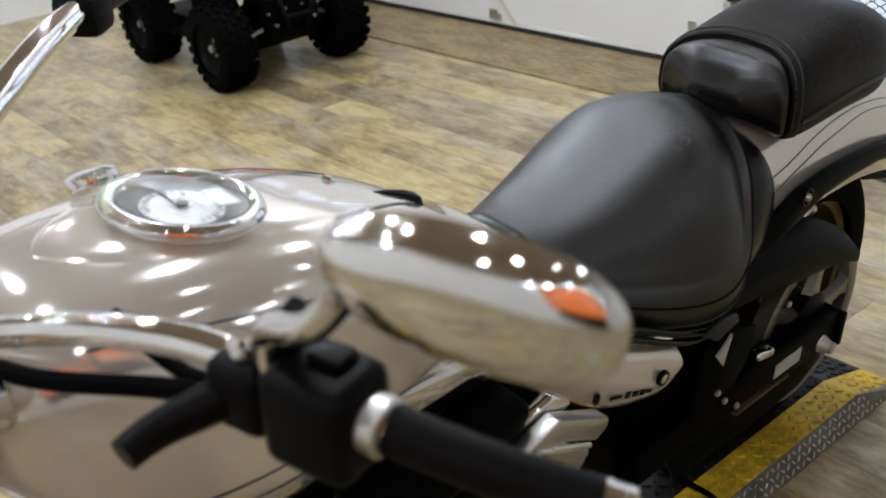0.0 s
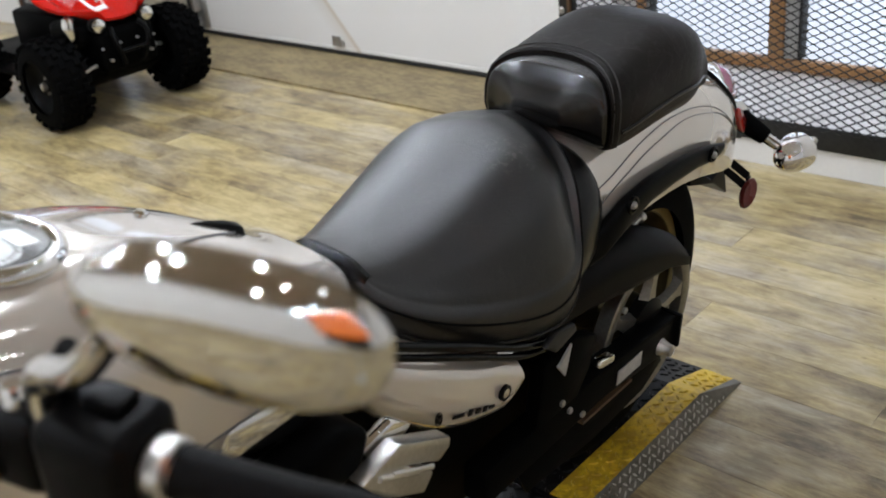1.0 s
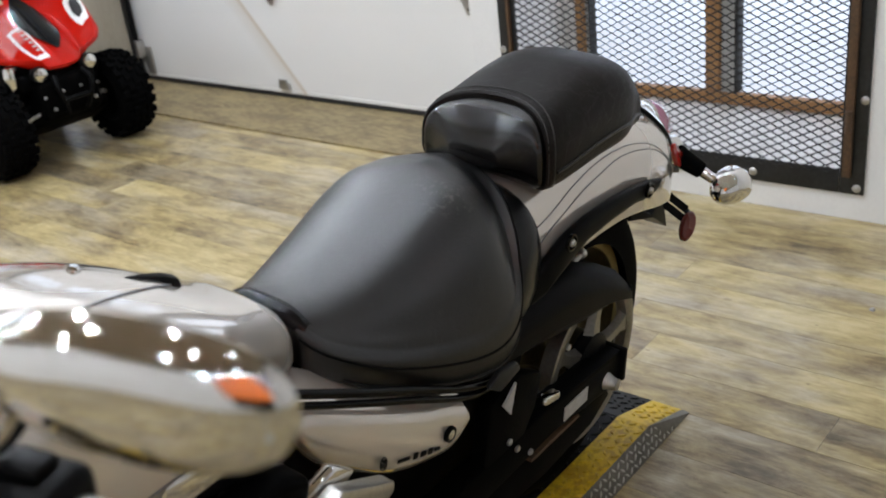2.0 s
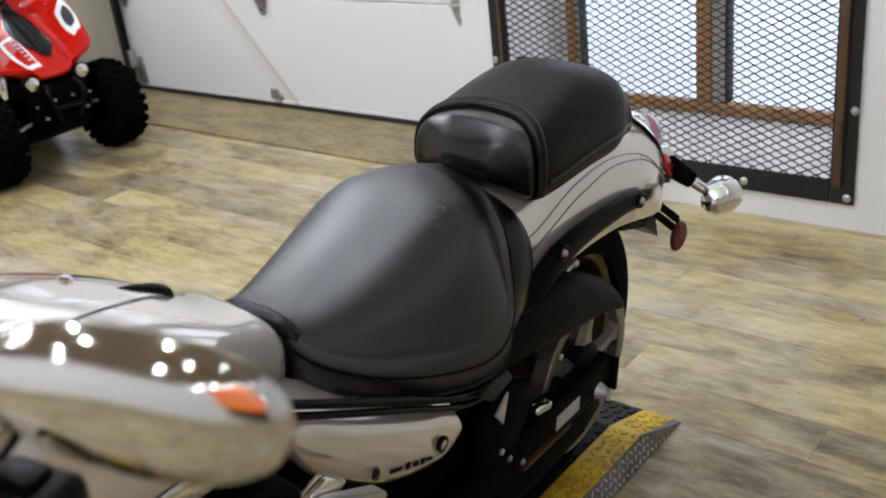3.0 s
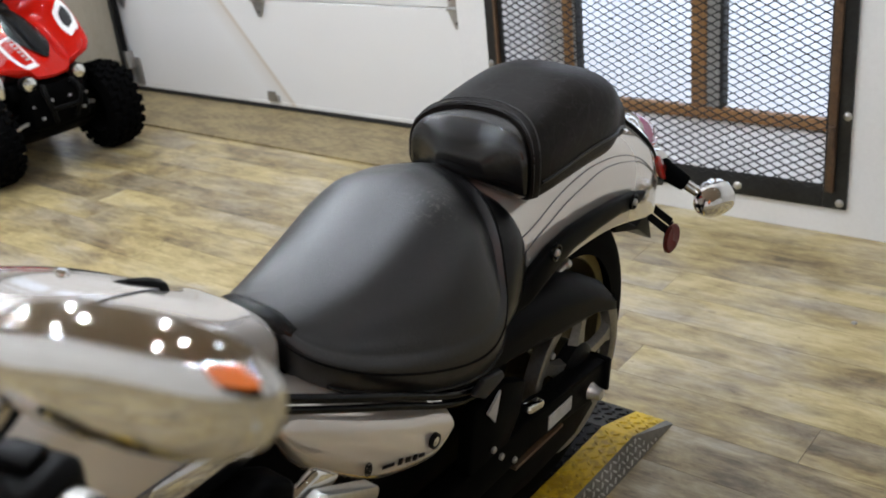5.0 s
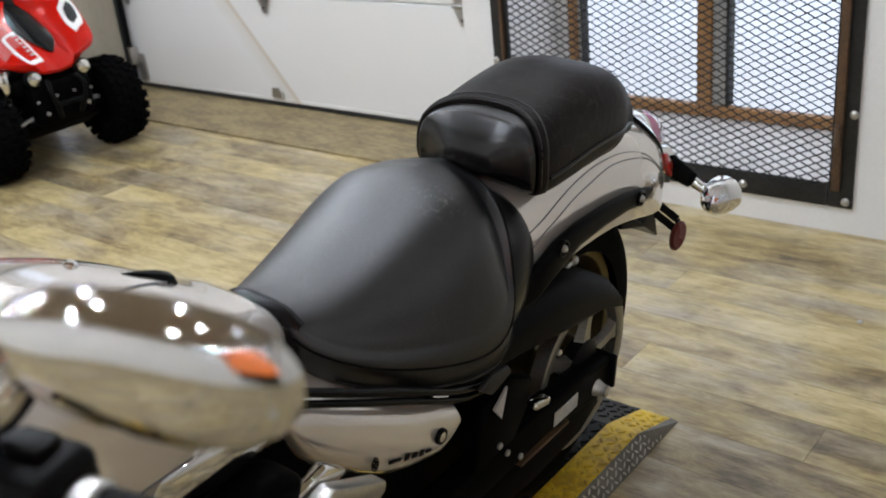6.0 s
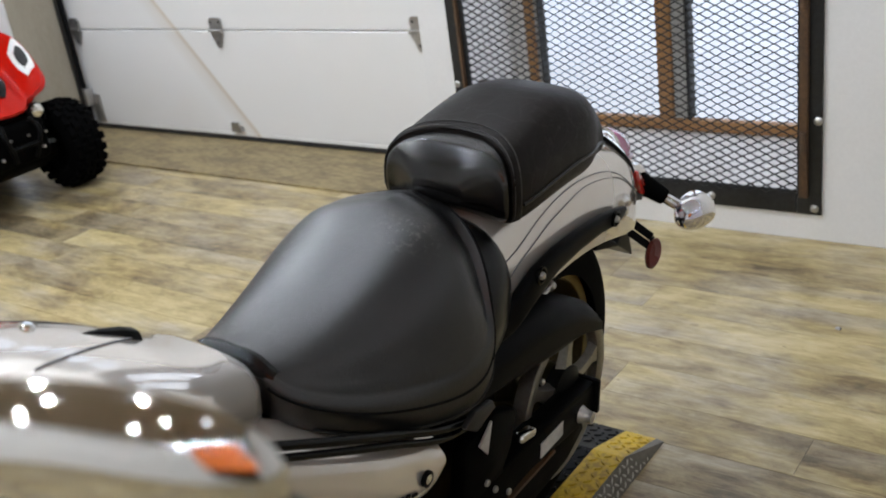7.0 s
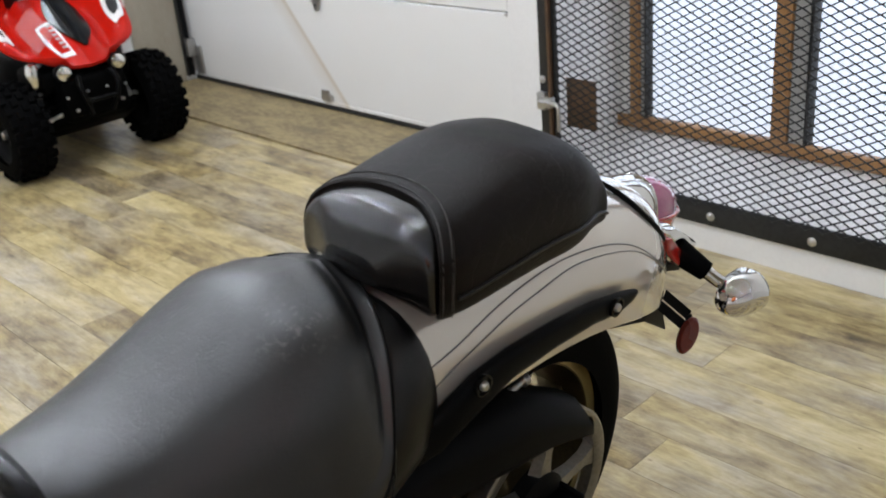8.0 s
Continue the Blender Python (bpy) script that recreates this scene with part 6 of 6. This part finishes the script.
for s in (-1, 1):
    a, b = (0.73, 0.97) if s > 0 else (-0.97, -0.73)
    quad_patch("wing_decal", -0.01, 0.13, a, b, M_ATVWHITE, "white decal on the wing", shell_q, 0.35, 0.003)
    a, b = (0.78, 0.92) if s > 0 else (-0.92, -0.78)
    quad_patch("wing_eye", 0.02, 0.10, a, b, M_STEEL, "dark grey eye shape in the white decal", shell_q, 0.45, 0.0055)
    bm = bmesh.new()
    rings = []
    for i in range(13):
        f = i / 12
        y = 0.62 + 0.42 * f
        h = 0.52 + 0.10 * math.sin(math.pi * (0.25 + 0.6 * f))
        rings.append([Vector((s * xx, y, h - dz)) for xx, dz in ((0.10, 0.0), (0.20, -0.01), (0.30, 0.01), (0.36, 0.05), (0.352, 0.06), (0.295, 0.02), (0.20, 0.0), (0.10, 0.01))])
    loft(bm, rings)
    part("rear_fender", bm, M_ATVRED, quad, "glossy red rear fender")

# tank and seat
bm = bmesh.new()
rings = []
for y, w, zb, zt in ((0.24, 0.09, 0.60, 0.76), (0.32, 0.11, 0.56, 0.78), (0.42, 0.11, 0.54, 0.72), (0.55, 0.12, 0.52, 0.665), (0.75, 0.125, 0.52, 0.67), (0.95, 0.11, 0.55, 0.70), (1.02, 0.08, 0.58, 0.69)):
    rings.append([Vector((p.y, y, p.z)) for p in sring(0, w, zb, zt, 2.8, 0.5, 28)])
loft(bm, rings)
part("seat", bm, M_VINYL, quad, "black vinyl seat", sharp=70)

# chassis, lamps, suspension, bumper
bm = bmesh.new()
box(bm, (0, 0.42, 0.32), (0.22, 0.60, 0.24), 0.03)
part("chassis", bm, M_ENGINE, quad, "black frame and engine")
# wide pan added under the quad to deepen its shadow on the floor
bm = bmesh.new()
slab(bm, [(-0.10, 0.20), (0.02, 0.135), (0.86, 0.130), (0.98, 0.22), (0.98, 0.25), (-0.12, 0.25)], 0.40, Matrix.Translation((0.20, 0, 0)) @ Euler((0, 0, radians(90))).to_matrix().to_4x4())
bevelled(bm, 0.015)
part("belly_shade_pan", bm, M_ENGINE, quad, "black belly pan, added to shade the floor")
for what, c, size in (("front_frame", (0, -0.03, 0.315), (0.30, 0.26, 0.20)), ("upper_cowl", (0, 0.03, 0.40), (0.42, 0.26, 0.10)), ("axle_carrier", (0, 0.10, 0.25), (0.40, 0.20, 0.16))):
    bm = bmesh.new()
    box(bm, c, size, 0.035, seg=3)
    part(what, bm, M_ENGINE, quad)
for s in (-1, 1):
    bm = bmesh.new()
    lathe(bm, [(0.012, 0.06), (0.030, 0.045), (0.036, 0.012), (0.036, 0.0)], (s * 0.125, -0.155, 0.437), (0, 1, 0), 24)
    lm = part("headlamp", bm, M_BLACK, quad, "round headlamp")
    bm = bmesh.new()
    lathe(bm, [(0.033, 0.003), (0.030, -0.006), (0.018, -0.012), (0.003, -0.014)], (s * 0.125, -0.155, 0.437), (0, 1, 0), 24)
    part("lamp_glass", bm, M_CHROME, lm, "silvered lamp glass")
    bm = bmesh.new()
    for y0, z0, y1, z1 in ((-0.06, 0.24, 0.0, 0.19), (0.10, 0.24, 0.0, 0.19), (-0.05, 0.31, 0.0, 0.25), (0.09, 0.31, 0.0, 0.25)):
        tube(bm, [(s * 0.09, y0, z0), (s * 0.235, y1, z1)], 0.009, 8, 4)
    part("control_arm", bm, M_BLACK, quad)
    bm = bmesh.new()
    tube(bm, [(s * 0.08, 0.02, 0.27), (s * 0.24, -0.01, 0.25)], 0.006, 8, 4)
    lathe(bm, [(0.010, -0.01), (0.010, 0.01)], (s * 0.235, -0.03, 0.25), (0, 1, 0), 10)
    part("tie_rod", bm, M_ZINC, quad, "bright steering tie rod")
    bm = bmesh.new()
    a, b = Vector((s * 0.215, -0.02, 0.24)), Vector((s * 0.135, 0.04, 0.50))
    tube(bm, [a, b], 0.012, 10, 4)
    shock = part("shock_absorber", bm, M_ZINC, quad, "front shock absorber")
    bm = bmesh.new()
    d = (b - a).normalized()
    u = d.orthogonal().normalized()
    w = d.cross(u)
    tube(bm, [a + (b - a) * (0.2 + 0.7 * k / 72) + (u * math.cos(k * 2 * math.pi / 9) + w * math.sin(k * 2 * math.pi / 9)) * 0.024 for k in range(73)], 0.0045, 6, 150)
    part("spring", bm, M_BLACK, shock)
for s in (-1, 1):
    # footwell plates, mostly hidden, added to block light from the floor
    bm = bmesh.new()
    box(bm, (s * 0.21, 0.45, 0.205), (0.22, 0.40, 0.022), 0.008)
    box(bm, (s * 0.21, 0.265, 0.255), (0.20, 0.022, 0.11), 0.008, seg=1)
    part("footwell", bm, M_ENGINE, quad, "black plastic footwell, added to shade the floor")
    bm = bmesh.new()
    tube(bm, [(s * 0.05, -0.175, 0.245), (s * 0.07, -0.20, 0.31), (s * 0.085, -0.195, 0.38), (s * 0.07, -0.16, 0.415)], 0.011, 10, 24)
    part("bumper_tube", bm, M_BLACK, quad, "black front bumper tube")
    for x, y, z, r in ((0.105, -0.166, 0.275, 0.008), (0.045, -0.166, 0.345, 0.006), (0.135, -0.160, 0.335, 0.006)):
        bm = bmesh.new()
        lathe(bm, [(r, 0.004), (r, -0.006), (r * 0.6, -0.010), (0.001, -0.011)], (s * x, y, z), (0, 1, 0), 10)
        part("bolt", bm, M_ZINC, quad, "bright bolt head")
bm = bmesh.new()
tube(bm, [(-0.07, -0.20, 0.31), (0.0, -0.205, 0.312), (0.07, -0.20, 0.31)], 0.010, 10, 12)
part("bumper_tube", bm, M_BLACK, quad, "black front bumper tube")
bm = bmesh.new()
lathe(bm, [(0.006, 0.0), (0.022, 0.012), (0.027, 0.04), (0.027, 0.085), (0.020, 0.105), (0.006, 0.112)], (-0.232, -0.085, 0.385), (0.04, 0, 1), 20)
part("reservoir", bm, M_CHROME, quad, "bright metal reservoir")
bm = bmesh.new()
box(bm, (-0.16, -0.10, 0.255), (0.11, 0.02, 0.014), 0.004, pose(0, 0, 0, 0, -12, 0))
part("foot_bracket", bm, M_ZINC, quad)
# handlebar with grips, tag and tether
bm = bmesh.new()
tube(bm, [(-0.33, 0.36, 0.885), (-0.20, 0.30, 0.905), (-0.09, 0.26, 0.86), (0.0, 0.25, 0.84), (0.09, 0.26, 0.86), (0.20, 0.30, 0.905), (0.33, 0.36, 0.885)], 0.011, 10, 60)
hb = part("handlebar", bm, M_BLACK, quad, "black handlebar")
for s in (-1, 1):
    bm = bmesh.new()
    tube(bm, [(s * 0.22, 0.308, 0.905), (s * 0.345, 0.365, 0.884)], 0.017, 12, 4)
    part("grip", bm, M_GRIP, hb)
    bm = bmesh.new()
    tube(bm, [(s * 0.18, 0.27, 0.90), (s * 0.22, 0.235, 0.895), (s * 0.33, 0.285, 0.88)], 0.005, 8, 14)
    part("brake_lever", bm, M_BLACK, hb)
    bm = bmesh.new()
    tube(bm, [(s * 0.17, 0.27, 0.905), (s * 0.10, 0.17, 0.88), (s * 0.05, 0.16, 0.80), (s * 0.04, 0.24, 0.74)], 0.005, 8, 30)
    part("brake_cable", bm, M_RUBBER, hb, "black brake cable")
bm = bmesh.new()
box(bm, (0.0, 0.245, 0.855), (0.16, 0.05, 0.05), 0.012)
part("bar_pad", bm, M_ATVRED, hb, "red bar pad")
bm = bmesh.new()
pts = [Vector((0.06 + 0.02 * math.cos(k * 0.9) + 0.0035 * k, 0.19 + 0.006 * math.sin(k * 1.7), 0.79 + 0.02 * math.sin(k * 0.9))) for k in range(22)]
tube(bm, pts, 0.004, 6, 90)
part("tether", bm, stuff("yellow_cord", (0.70, 0.50, 0.03), rough=0.4, bump=0.0), hb, "yellow tether cord")
bm = bmesh.new()
box(bm, (-0.085, 0.17, 0.80), (0.075, 0.003, 0.17), 0, pose(0, 0, 0, -18, 0, 4))
tag = tagged(part("hang_tag", bm, stuff("brown_card", (0.50, 0.37, 0.24), (0.44, 0.32, 0.2), rough=0.8)), "brown cardboard tag hanging from the quad's handlebar", "tag")
tag.matrix_basis = quad.matrix_basis.copy()
bm = bmesh.new()
rngb = random.Random(3)
rows = []
for i in range(12):
    row = []
    for k in range(12):
        u, v = -0.02 + 0.16 * i / 11, -0.52 + 0.30 * k / 11
        row.append(quad_skin(u, v, 0.006 + 0.012 * rngb.random()))
    rows.append(row)
loft(bm, rows, cap=False, closed=False)
film_m, fn_, fl_, fp_ = shader("clear_film")
fp_.inputs["Base Color"].default_value = (0.9, 0.9, 0.9, 1)
fp_.inputs["Roughness"].default_value = 0.12
fp_.inputs["Alpha"].default_value = 0.13
part("plastic_film", bm, film_m, quad, "crumpled clear protective film", sharp=20)


# ---- floor planks ----
PW, PL = 0.1524, 1.22
plank_mesh = {}


def plank_data(length):
    key = round(length, 3)
    if key not in plank_mesh:
        bm = bmesh.new()
        box(bm, (0, 0, -0.003), (PW - 0.0012, length - 0.0012, 0.006))
        plank_mesh[key] = finish("plank", bm, M_PLANK, smooth=False)
    return plank_mesh[key]


rng = random.Random(5)
far = bmesh.new()
n_cols = int((WX - XB) / PW) + 1
for i in range(n_cols):
    x = WX - PW * (i + 0.5)
    y = YB0 - rng.random() * PL
    while y < YB1:
        a, b = max(y, YB0), min(y + PL, YB1)
        c = (a + b) / 2
        if b - a > 0.05:
            if x > 0.2 and -0.9 < c < 7.5:
                ob = new("plank", plank_data(b - a))
                ob.parent = floor
                ob.matrix_basis = pose(x, c, 0)
            else:
                box(far, (x, c, -0.003), (PW - 0.0012, b - a - 0.0012, 0.006))
        y += PL
tagged(part("far_planks", far, M_PLANK, floor, smooth=False), kind="stuff")
